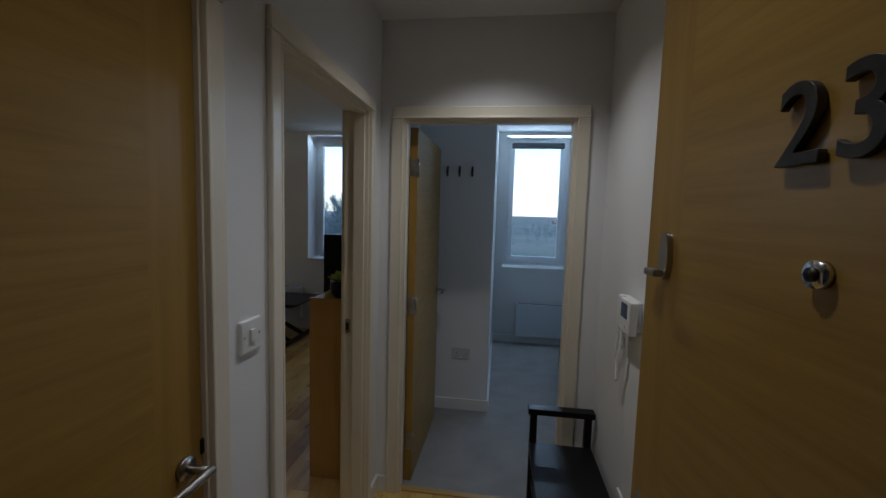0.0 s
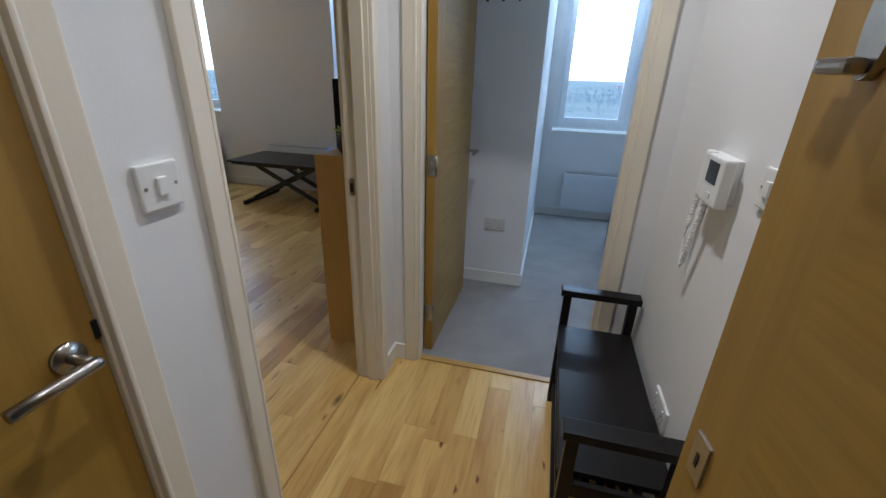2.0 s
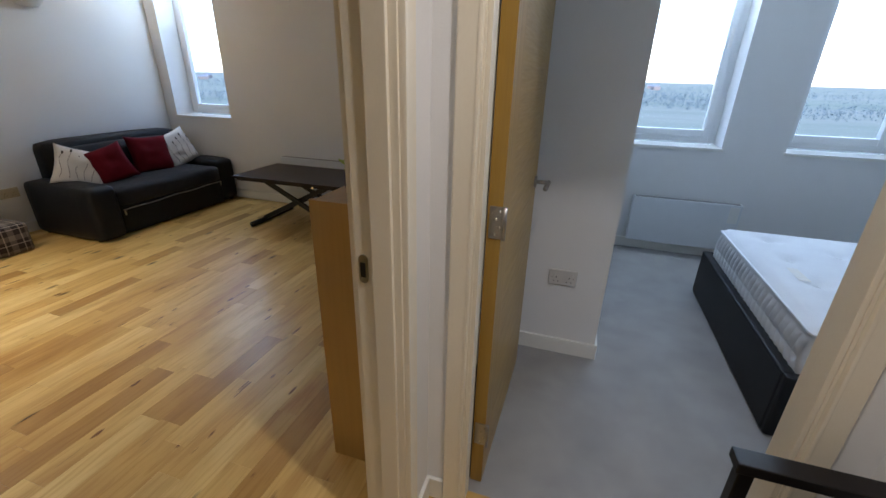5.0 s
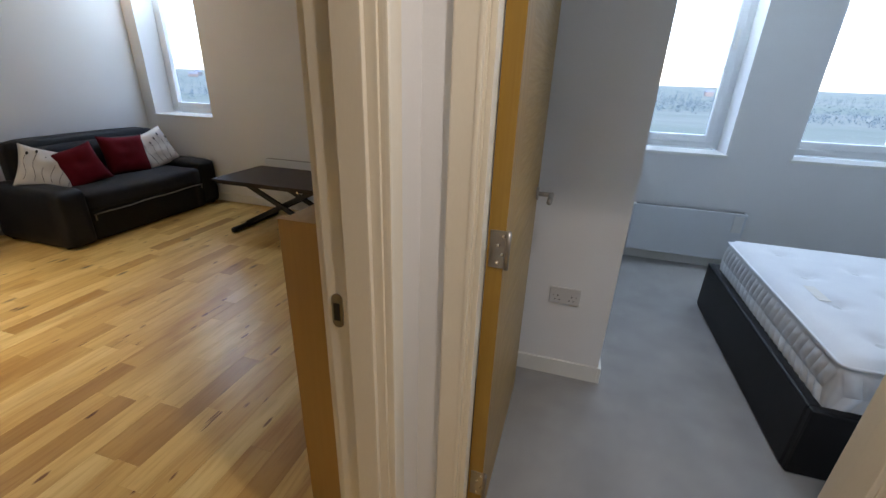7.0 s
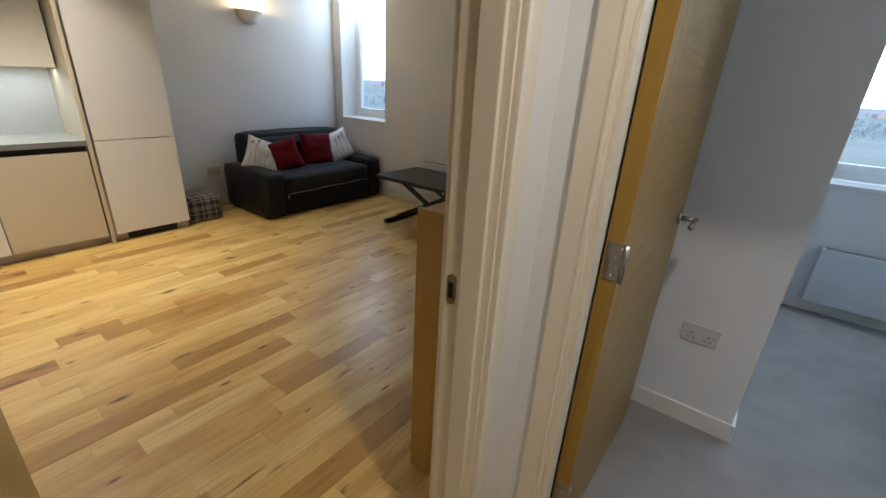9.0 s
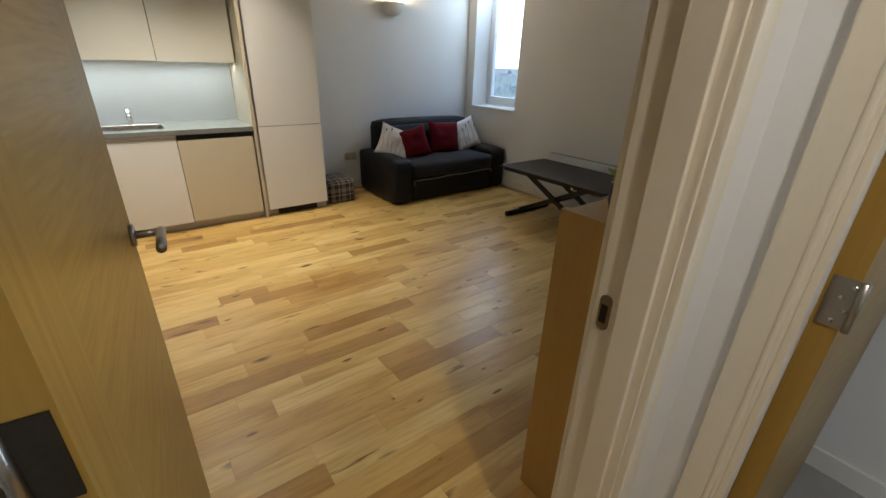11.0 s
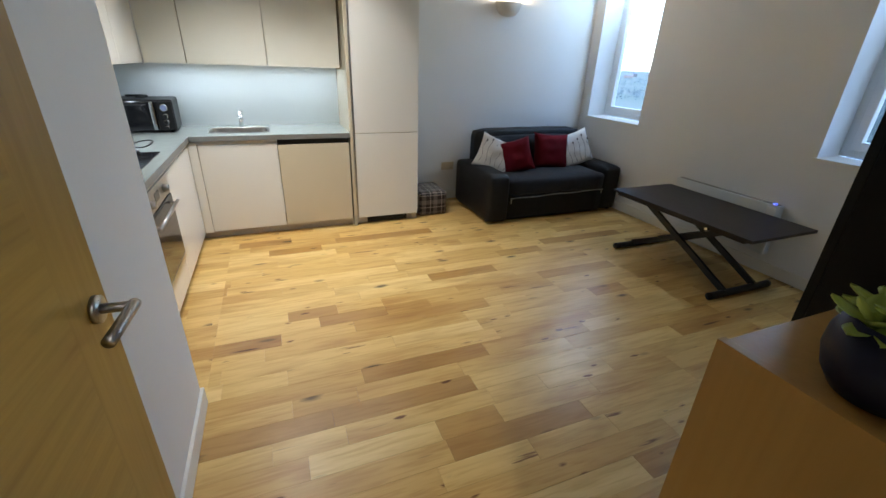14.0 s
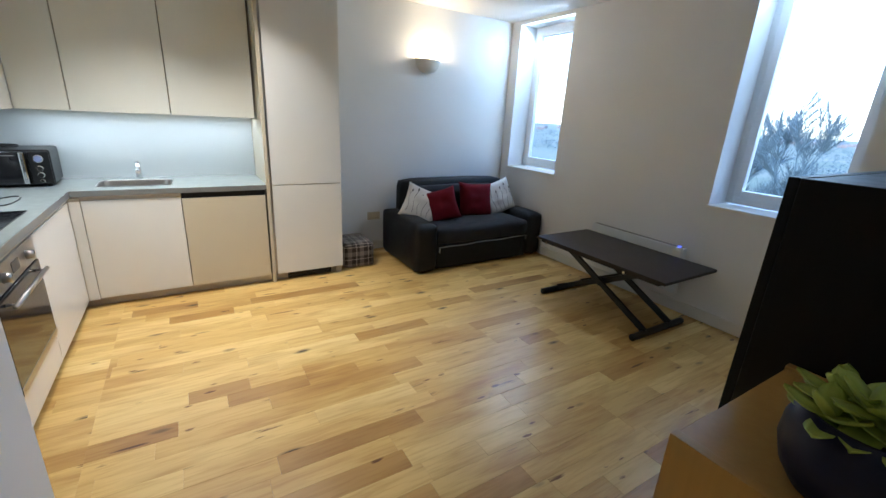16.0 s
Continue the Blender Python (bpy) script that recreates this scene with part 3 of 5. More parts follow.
# ---- windows ----
def window(name, x0, x1, blind=False):
    w = thing(name, ((x0 + x1) / 2, FY + 0.2, SILL), "white plastic-framed window in a deep reveal", "window", kind="structure")
    y0, y1 = FY + 0.245, FY + 0.315
    part("window_frame", boxes((x0, x0 + 0.055, y0, y1, SILL + 0.02, HEAD), (x1 - 0.055, x1, y0, y1, SILL + 0.02, HEAD),
                               (x0 + 0.055, x1 - 0.055, y0, y1, SILL + 0.02, SILL + 0.075), (x0 + 0.055, x1 - 0.055, y0, y1, HEAD - 0.055, HEAD), bevel=0.004), M_UPVC, w)
    a, b, c, d, v0, v1 = x0 + 0.05, x1 - 0.05, SILL + 0.07, HEAD - 0.05, FY + 0.227, FY + 0.285
    sash = part("sash", boxes((a, a + 0.06, v0, v1, c, d), (b - 0.06, b, v0, v1, c, d), (a + 0.06, b - 0.06, v0, v1, c, c + 0.06), (a + 0.06, b - 0.06, v0, v1, d - 0.06, d), bevel=0.006), M_UPVC, w)
    pane = part("pane", boxes((a + 0.055, b - 0.055, FY + 0.255, FY + 0.259, c + 0.055, d - 0.055)), M_GLASS, w)
    pane.visible_shadow = False
    hd = part("handle", boxes((b - 0.042, b - 0.018, v0 - 0.014, v0, 1.72, 1.86), bevel=0.003), M_WHITEPL, sash, "white window handle")
    part("window_sill", boxes((x0 - 0.012, x1 + 0.012, FY - 0.018, y0, SILL - 0.012, SILL + 0.012), bevel=0.003), M_SKIRT, w)
    if blind:
        part("blind_roll", boxes((x0 + 0.07, x1 - 0.07, FY + 0.15, FY + 0.215, HEAD - 0.13, HEAD - 0.06), bevel=0.02), M_BLIND, w, "rolled-up dark roller blind")
    return w


for i, (a, b) in enumerate(WIN):
    window("window_%d" % (i + 1), a, b, i >= 2)


# ---- outside ----
def outside():
    bm = bmesh.new()
    bmesh.ops.create_circle(bm, cap_ends=True, radius=4000, segments=64)
    bmesh.ops.translate(bm, verts=bm.verts[:], vec=(0, 0, -16))
    solid("ground", bm, M_GRASS, "pale winter fields far below the windows", "ground")
    rng = random.Random(5)
    verts, faces = [], []
    for i in range(15000):
        d = 240 * (6 ** rng.random())
        a = radians(rng.uniform(-75, 75))
        band = noise.noise(Vector((math.sin(a) * d / 130, math.cos(a) * d / 130, 0)))
        if band < (0.12 if d < 330 else -0.1):
            continue
        x, y = math.sin(a) * d, math.cos(a) * d
        h, r = rng.uniform(3, 7), rng.uniform(1.0, 2.6)
        for j in range(24):
            q, u, e = rng.uniform(0, 6.283), rng.random(), rng.uniform(0.25, 0.6)
            s = r * math.sin(math.pi * (0.12 + 0.85 * u)) * rng.uniform(0.4, 1.0)
            px, py, pz = x + s * math.cos(q), y + s * math.sin(q), -16 + h * u
            base = len(verts)
            for k in range(3):
                verts.append((px + e * rng.uniform(-1, 1), py + e * rng.uniform(-1, 1), pz + e * rng.uniform(-0.8, 0.8)))
            faces.append((base, base + 1, base + 2))
    me = bpy.data.meshes.new("far_woods")
    me.from_pydata(verts, [], faces)
    me.materials.append(M_WOODS_HAZE)
    tagged(new("far_woods", me), "bare woods on the far fields, tinted bluish for haze", "trees", kind="stuff")
    for i in range(26):
        d, a = rng.uniform(750, 1500), radians(rng.uniform(-60, 60))
        h = thing("house", (math.sin(a) * d, math.cos(a) * d, -16), "small distant brick house with slate roof", "house", "houses on the far fields", turn=rng.uniform(0, 180))
        w, l, t = rng.uniform(4, 6), rng.uniform(6, 14), rng.uniform(5, 7)
        b = box(-w, w, -l, l, 0, t)
        b.transform(AT[h])
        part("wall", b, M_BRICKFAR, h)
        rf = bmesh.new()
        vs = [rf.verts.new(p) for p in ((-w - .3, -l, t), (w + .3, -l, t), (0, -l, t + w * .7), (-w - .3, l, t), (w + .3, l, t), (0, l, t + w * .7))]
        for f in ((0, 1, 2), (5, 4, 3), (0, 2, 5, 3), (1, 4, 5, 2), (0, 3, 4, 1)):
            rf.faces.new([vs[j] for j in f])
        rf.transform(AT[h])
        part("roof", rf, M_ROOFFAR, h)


def bare_tree(x, y, height, seed):
    """A winter tree: a tapered trunk, forking limbs and a haze of fine twigs."""
    rng, fine = random.Random(seed), random.Random(seed + 50)
    tr = thing("bare_tree", (x, y, -16), "tall bare winter tree outside the windows", "tree", "bare trees outside")
    limbs, twigs, faces = bmesh.new(), [], []

    def grow(p, d, length, r, depth):
        q = p + d * length
        rod(p, q, r, limbs, 6, r * 0.68)
        if depth == 0:
            for i in range(26):
                a = p + d * length * rng.random()
                w = (d + Vector((rng.uniform(-1, 1), rng.uniform(-1, 1), rng.uniform(-0.4, 1)))).normalized()
                s = w.orthogonal() * 0.016
                e = a + w * rng.uniform(0.5, 1.5)
                k = len(twigs)
                twigs.extend([tuple(a - s), tuple(a + s), tuple(e)])
                faces.append((k, k + 1, k + 2))
            for i in range(40):
                a = p + d * length * fine.random()
                w = (d + Vector((fine.uniform(-1, 1), fine.uniform(-1, 1), fine.uniform(-0.5, 0.8)))).normalized()
                s = w.orthogonal() * 0.012
                k = len(twigs)
                twigs.extend([tuple(a - s), tuple(a + s), tuple(a + w * fine.uniform(0.4, 1.3))])
                faces.append((k, k + 1, k + 2))
            return
        for i in range(3 if depth > 1 else 4):
            w = (d * 1.3 + Vector((rng.uniform(-1, 1), rng.uniform(-1, 1), rng.uniform(-0.1, 0.7)))).normalized()
            grow(p + d * length * rng.uniform(0.6, 1.0), w, length * rng.uniform(0.55, 0.78), r * 0.6, depth - 1)
    grow(Vector((x, y, -16)), Vector((0.02, 0, 1)), height * 0.42, 0.15, 4)
    # limbs and twigs carry the same painted-in haze tint as the woods
    part("trunk", limbs, M_WOODS_HAZE, tr, "trunk and limbs in the haze-tinted woods colour")
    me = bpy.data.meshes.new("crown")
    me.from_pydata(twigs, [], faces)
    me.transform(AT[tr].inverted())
    me.materials.append(M_WOODS_HAZE)
    cr = new("crown", me)
    cr.parent = tr
    tagged(cr, "haze of fine bare twigs", kind="stuff")


outside()
for x, y, h, s in ((-13, 33, 17.5, 1), (-8.5, 36, 18.5, 2), (-18, 40, 18, 3)):
    bare_tree(x, y, h, s)


# ---- hall ----
def bench():
    b = thing("hall_bench", (0.9, 1.93, 0), "black stained wooden hall bench with slatted shoe shelf", "bench")
    x0, x1, ya, yb = 0.745, 1.05, 1.5, 2.34
    for x in (x0, x1 - 0.035):
        for y in (ya, yb - 0.035):
            part("leg", box(x, x + 0.035, y, y + 0.035, 0, 0.597, 0.003), M_BLACKWOOD, b)
    for y in (ya, yb - 0.035):
        part("arm_rail", box(x0 - 0.012, x1 + 0.012, y - 0.012, y + 0.047, 0.597, 0.627, 0.004), M_BLACKWOOD, b)
        part("side_rail", box(x0 + 0.035, x1 - 0.035, y + 0.008, y + 0.027, 0.375, 0.425, 0.002), M_BLACKWOOD, b)
        for z in (0.07, 0.21):
            part("side_rail", box(x0 + 0.035, x1 - 0.035, y + 0.008, y + 0.027, z, z + 0.03, 0.002), M_BLACKWOOD, b)
    part("seat", box(x0 - 0.004, x1, ya + 0.036, yb - 0.036, 0.425, 0.447, 0.004), M_BLACKWOOD, b)
    for x in (x0 + 0.008, x1 - 0.027):
        part("apron", box(x, x + 0.019, ya + 0.035, yb - 0.035, 0.37, 0.424, 0.002), M_BLACKWOOD, b)
    for z in (0.1, 0.24):
        for i in range(4):
            x = x0 + 0.012 + i * 0.082
            part("shelf_slat", box(x, x + 0.028, ya + 0.028, yb - 0.028, z, z + 0.016, 0.002), M_BLACKWOOD, b)


def wall_plate(name, face_axis, x, y, z, w, h, out, label, category, rockers=1, sockets=0, material=None):
    """A UK switch or socket plate on a wall; face_axis: the way it faces."""
    p = thing(name, (x, y, z), label, category)
    q = {"+x": 90, "-x": -90, "-y": 0, "+y": 180}[face_axis]
    m = pose(x, y, z, 0, 0, q)
    material = material or M_WHITEPL

    def tr(bm):
        bm.transform(m)
        return bm
    part("plate", tr(box(-w / 2, w / 2, -out, 0, -h / 2, h / 2, 0.004)), material, p)
    for i in range(rockers):
        part("rocker", tr(box(-0.011, 0.011, -out - 0.006, -out + 0.002, -0.018, 0.018, 0.003)), material, p)
    for s in (-1, 1):
        part("screw", tr(rod((s * w * 0.37, -out - 0.0008, 0), (s * w * 0.37, -out + 0.001, 0), 0.0035, seg=10)), M_STEEL, p)
    for i in range(sockets):
        cx = (i - (sockets - 1) / 2) * w * 0.46
        part("rocker", tr(box(cx - 0.006 + (0.012 if i else -0.012), cx + 0.006 + (0.012 if i else -0.012), -out - 0.004, -out + 0.001, 0.012, 0.03, 0.002)), material, p)
        for dx, dz, pw, ph in ((0, 0.0, 0.004, 0.009), (-0.011, -0.022, 0.008, 0.004), (0.011, -0.022, 0.008, 0.004)):
            part("socket_slot", tr(box(cx + dx - pw / 2, cx + dx + pw / 2, -out - 0.0006, -out + 0.002, dz - ph / 2, dz + ph / 2)), M_BLACKPL, p)
    return p


def entry_phone():
    y0, y1, z0, z1 = 1.765, 1.925, 1.178, 1.302
    p = thing("entry_phone", (HR, 1.9, 1.18), "white video entry phone with coiled handset cord", "intercom")
    part("back_plate", box(HR - 0.022, HR, y0 + 0.02, y1 + 0.03, z0 + 0.01, z1 - 0.002, 0.005), M_WHITEPL, p)
    part("monitor", box(HR - 0.05, HR - 0.02, y0, y1 - 0.035, z0, z1, 0.006), M_WHITEPL, p)
    part("screen", box(HR - 0.0515, HR - 0.048, y0 + 0.03, y1 - 0.055, z0 + 0.055, z1 - 0.014, 0.001), M_SCREEN, p)
    part("button", box(HR - 0.0525, HR - 0.049, y0 + 0.045, y0 + 0.07, z0 + 0.018, z0 + 0.032, 0.001), M_WHITEPL, p)
    part("handset", box(HR - 0.048, HR - 0.022, y1 - 0.032, y1 + 0.012, z0 - 0.005, z1 + 0.004, 0.01), M_WHITEPL, p)

    def coil(a, b, turns, r):
        a, b = Vector(a), Vector(b)
        d = (b - a)
        q = d.to_track_quat("Z", "Y").to_matrix()
        return [a + d * (i / (turns * 10)) + q @ Vector((r * math.cos(2 * math.pi * i / 10), r * math.sin(2 * math.pi * i / 10), 0)) for i in range(turns * 10 + 1)]
    part("cord", tube(coil((HR - 0.03, 1.881, z0), (HR - 0.03, 1.941, 0.955), 22, 0.0075), 0.0022, 6), M_WHITEPL, p, "white coiled cord", True)
    part("cord", tube(coil((HR - 0.03, 1.951, z0 + 0.005), (HR - 0.03, 1.971, 1.07), 11, 0.006), 0.002, 6), M_WHITEPL, p, "white coiled cord", True)
    part("cord", tube([(HR - 0.03, 1.971, 1.07), (HR - 0.03, 1.976, 1.02), (HR - 0.03, 1.966, 0.96), (HR - 0.03, 1.951, 0.94), (HR - 0.03, 1.941, 0.957)], 0.0035, 8), M_WHITEPL, p, "white plain cord end", True)


bench()
entry_phone()
wall_plate("light_switch", "+x", HL, 1.228, 1.268, 0.088, 0.088, 0.011, "white single rocker light switch in the hall", "switch")
wall_plate("light_switch", "-x", HR, 1.617, 1.27, 0.088, 0.088, 0.011, "white single rocker light switch beside entry phone", "switch")
wall_plate("wall_socket", "-x", HR, 1.842, 0.465, 0.147, 0.088, 0.011, "white double socket above the bench", "socket", 0, 2)
wall_plate("wall_socket", "-y", 0.28, 3.501, 0.475, 0.147, 0.088, 0.01, "grey-white double socket on the bedroom pier", "socket", 0, 2, M_GREYPL)
wall_plate("wall_socket", "+x", KX, 3.66, 0.39, 0.147, 0.088, 0.01, "beige double socket beside the sofa", "socket", 0, 2, M_KITCHBEIGE)
for x in (0.13, 0.225, 0.325):
    h = thing("coat_hook", (x, 3.501, 1.93), "small dark metal coat hook on the pier", "hook", "coat hooks on the pier")
    part("plate", box(x - 0.008, x + 0.008, 3.495, 3.501, 1.89, 1.97, 0.002), M_DARKSTEEL, h)
    part("prong", tube([(x, 3.498, 1.91), (x, 3.46, 1.9), (x, 3.445, 1.915), (x, 3.443, 1.94)], 0.005), M_DARKSTEEL, h, smooth=True)


def downlight(x, y):
    d = thing("downlight", (x, y, CEIL), "small round recessed ceiling downlight", "ceiling light", "ceiling downlights")
    bm = bmesh.new()
    rings = []
    for r, z in ((0.028, 0.0), (0.03, -0.006), (0.042, -0.006), (0.044, 0.0)):
        rings.append([bm.verts.new((x + r * math.cos(a), y + r * math.sin(a), CEIL + z)) for a in [2 * math.pi * j / 28 for j in range(28)]])
    for a, b in zip(rings, rings[1:]):
        for j in range(28):
            bm.faces.new((a[j], a[(j + 1) % 28], b[(j + 1) % 28], b[j]))
    part("bezel", bm, M_CHROME, d, smooth=True)
    part("bulb", rod((x, y, CEIL - 0.003), (x, y, CEIL), 0.027, seg=24), M_SPOTGLOW, d)


for x, y in HALL_SPOTS + LIVING_SPOTS:
    downlight(x, y)


# ---- bedroom ----
def heater(name, x0, x1, z0, z1, label, led=False):
    h = thing(name, ((x0 + x1) / 2, FY, z0), label, "heater")
    part("body", box(x0, x1, FY - 0.085, FY - 0.03, z0, z1, 0.008), M_HEATER, h)
    part("grille", boxes(*[(x0 + 0.02, x1 - 0.02, FY - 0.078 + i * 0.012, FY - 0.073 + i * 0.012, z1 - 0.001, z1 + 0.003) for i in range(4)]), M_GREYBAR, h, "grey outlet slots")
    for x in (x0 + 0.12, x1 - 0.14):
        part("bracket", box(x, x + 0.03, FY - 0.03, FY, z0 + 0.05, z1 - 0.05), M_HEATER, h)
    c = part("control", box(x1 - 0.09, x1 - 0.02, FY - 0.088, FY - 0.084, z1 - 0.16, z1 - 0.02, 0.003), M_WHITEPL, h)
    if led:
        part("indicator", box(x1 - 0.06, x1 - 0.035, FY - 0.08, FY - 0.06, z1, z1 + 0.014, 0.004), M_LED, c, "blue indicator light")
    return h


heater("panel_heater", 0.79, 1.64, 0.1, 0.51, "white electric panel heater under the bedroom window")


def quilt_top(x0, x1, y0, y1, z, buttons):
    """A slightly domed mattress top with tufted hollows."""
    bm = bmesh.new()
    nx, ny = 64, 48
    grid = []
    for i in range(nx + 1):
        row = []
        for j in range(ny + 1):
            u, v = i / nx, j / ny
            x, y = x0 + (x1 - x0) * u, y0 + (y1 - y0) * v
            e = min(u, 1 - u) * (x1 - x0), min(v, 1 - v) * (y1 - y0)
            h = z - 0.03 * math.exp(-min(e) / 0.025)
            for bx, by in buttons:
                h -= 0.032 * math.exp(-((x - bx) ** 2 + (y - by) ** 2) / 0.0022)
            row.append(bm.verts.new((x, y, h)))
        grid.append(row)
    for i in range(nx):
        for j in range(ny):
            bm.faces.new((grid[i][j], grid[i + 1][j], grid[i + 1][j + 1], grid[i][j + 1]))
    return bm


def bed():
    x0, x1, y0, y1 = 1.225, 3.2, 3.17, 4.63
    b = thing("bed", ((x0 + x1) / 2, (y0 + y1) / 2, 0), "black leather double bed base on the carpet", "bed")
    part("base", boxes((x0 + 0.02, x1, y0 + 0.02, y1 - 0.02, 0.01, 0.2)), M_LEATHER, b)
    part("side_rail", box(x0, x1, y0, y0 + 0.05, 0.012, 0.33, 0.012), M_LEATHER, b)
    part("side_rail", box(x0, x1, y1 - 0.05, y1, 0.012, 0.33, 0.012), M_LEATHER, b)
    part("foot_rail", box(x0 - 0.004, x0 + 0.05, y0 + 0.03, y1 - 0.03, 0.012, 0.332, 0.012), M_LEATHER, b)
    part("headboard", box(x1, x1 + 0.07, y0 - 0.02, y1 + 0.02, 0.012, 0.85, 0.02), M_LEATHER, b)
    mx0, mx1, my0, my1 = x0 + 0.055, x1 - 0.01, y0 + 0.055, y1 - 0.055
    mt = thing("mattress", ((mx0 + mx1) / 2, (my0 + my1) / 2, 0.2), "white tufted mattress with quilted sides", "mattress")
    part("core", box(mx0, mx1, my0, my1, 0.2, 0.52, 0.05, seg=4), M_MATSIDE, mt, smooth=True)
    btn = [(mx0 + 0.22 + 0.3 * i, my0 + 0.2 + 0.32 * j + (0.16 if i % 2 else 0)) for i in range(6) for j in range(4) if my0 + 0.2 + 0.32 * j + (0.16 if i % 2 else 0) < my1 - 0.1]
    part("top", quilt_top(mx0 + 0.006, mx1 - 0.006, my0 + 0.006, my1 - 0.006, 0.545, btn), M_MATTRESS, mt, "white tufted top", True)
    for z in (0.515, 0.25):
        c, r = 0.03, 0.006
        part("piping", tube([(mx0 - 0.002, my1 - c, z), (mx0 - 0.002, my0 + c, z), (mx0 + 0.006, my0 + 0.008, z), (mx0 + c, my0 - 0.002, z), (mx1 - c, my0 - 0.002, z)], r), M_GREYBAR if z < 0.4 else M_MATTRESS, mt, smooth=True)
    for z, lean in ((0.333, 0.018), (0.438, -0.018)):
        for i in range(24):
            y = my0 + 0.05 + i * (my1 - my0 - 0.1) / 23
            part("quilt_pad", pillow_pad((mx0 - 0.002, y, z), 0.056, 0.104, "x", lean), M_MATSIDE, mt, smooth=True)
        for i in range(31):
            part("quilt_pad", pillow_pad((mx0 + 0.06 + i * 0.06, my0 - 0.002, z), 0.06, 0.104, "y", lean), M_MATSIDE, mt, smooth=True)
    part("label", boxes((mx0 + 0.14, mx0 + 0.19, my0 + 0.52, my0 + 0.68, 0.5438, 0.5454)), M_LABEL, mt, "woven maker's label")


def pillow_pad(c, w, h, facing, lean):
    bm = bmesh.new()
    n = 6
    g = []
    for i in range(n + 1):
        row = []
        for j in range(n + 1):
            u, v = i / n * 2 - 1, j / n * 2 - 1
            o = 0.011 * (1 - u * u) * (1 - v ** 4)
            skew = lean * v
            p = (c[0] - o, c[1] + u * w / 2 + skew, c[2] + v * h / 2) if facing == "x" else (c[0] + u * w / 2 + skew, c[1] - o, c[2] + v * h / 2)
            row.append(bm.verts.new(p))
        g.append(row)
    for i in range(n):
        for j in range(n):
            bm.faces.new((g[i][j], g[i + 1][j], g[i + 1][j + 1], g[i][j + 1]))
    bmesh.ops.recalc_face_normals(bm, faces=bm.faces[:])
    return bm


bed()

# ---- living room ----
heater("panel_heater", -2.95, -2.02, 0.17, 0.57, "white electric panel heater behind the folding table", True)


def soft_box(x0, x1, y0, y1, z0, z1, r, puff=0.0):
    """A rounded upholstered block, its faces puffed out a little."""
    bm = box(x0, x1, y0, y1, z0, z1)
    bmesh.ops.subdivide_edges(bm, edges=bm.edges[:], cuts=9, use_grid_fill=True)
    c = Vector(((x0 + x1) / 2, (y0 + y1) / 2, (z0 + z1) / 2))
    h = Vector(((x1 - x0) / 2, (y1 - y0) / 2, (z1 - z0) / 2))
    for v in bm.verts:
        d = v.co - c
        q = Vector([max(-h[i] + r, min(h[i] - r, d[i])) for i in range(3)])
        o = d - q
        if o.length > 1e-6:
            o = o.normalized() * r
        n = [d[i] / h[i] for i in range(3)]
        s = Vector([puff * math.copysign(1, n[i]) * (1 - n[(i + 1) % 3] ** 2) * (1 - n[(i + 2) % 3] ** 2) if abs(n[i]) > 0.98 else 0 for i in range(3)])
        v.co = c + q + o + s + 0.004 * noise.noise_vector(v.co * 6)
    return bm


def cushion(name, at, w, h, t, spin, lean, yaw, material, label, print_marks=False):
    """A scatter cushion: pinched corners, seam edge; local x across, z up, y out."""
    bm = bmesh.new()
    n = 18
    sheets = []
    for side in (1, -1):
        g = []
        for i in range(n + 1):
            row = []
            for j in range(n + 1):
                u, v = i / n * 2 - 1, j / n * 2 - 1
                pin = 1 - 0.1 * (1 - u * u) * abs(v) ** 3 - 0.0
                pin2 = 1 - 0.1 * (1 - v * v) * abs(u) ** 3
                th = t / 2 * max(0.0, (1 - u ** 4) * (1 - v ** 4)) ** 0.55
                wob = 0.012 * noise.noise(Vector((u * 2 + at[0] * 3, v * 2 + at[1] * 5, side)))
                row.append(bm.verts.new((u * w / 2 * pin2, side * th + wob * (1 - max(abs(u), abs(v))) * 3, v * h / 2 * pin)))
            g.append(row)
        sheets.append(g)
        for i in range(n):
            for j in range(n):
                f = (g[i][j], g[i + 1][j], g[i + 1][j + 1], g[i][j + 1])
                bm.faces.new(f if side < 0 else f[::-1])
    bmesh.ops.remove_doubles(bm, verts=bm.verts[:], dist=0.0015)
    m = pose(*at, 0, 0, yaw) @ pose(0, 0, 0, lean, 0, 0) @ pose(0, 0, 0, 0, spin, 0)
    c = new(name)
    c.matrix_basis = m
    AT[c] = m
    tagged(c, label, "cushion", "scatter cushions on the sofa")
    bm.transform(m)
    part("cover", bm, material, c, smooth=True)
    if print_marks:
        for k in range(6):
            u = (-0.36 + 0.145 * k) * w
            z1 = (0.2 + 0.08 * math.sin(k * 2.1)) * h

            def yy(u, z):
                a, b = u / (w / 2), z / (h / 2)
                return -t / 2 * max(0.0, (1 - a ** 4) * (1 - b ** 4)) ** 0.55 - 0.007
            st = tube([(u + 0.012 * math.sin(k + i), yy(u, -0.36 * h + i * (z1 + 0.36 * h) / 6), -0.36 * h + i * (z1 + 0.36 * h) / 6) for i in range(7)], 0.0018, 5)
            st.transform(m)
            part("printed_stem", st, M_PRINT, c, "dark printed stem")
            hd = bmesh.new()
            bmesh.ops.create_icosphere(hd, subdivisions=2, radius=0.011)
            hd.transform(m @ Matrix.Translation((u + 0.006, yy(u, z1 + 0.02), z1 + 0.02)) @ Matrix.Diagonal((0.8, 0.3, 1.5, 1)))
            part("printed_head", hd, M_PRINT, c, "dark printed flower head", True)


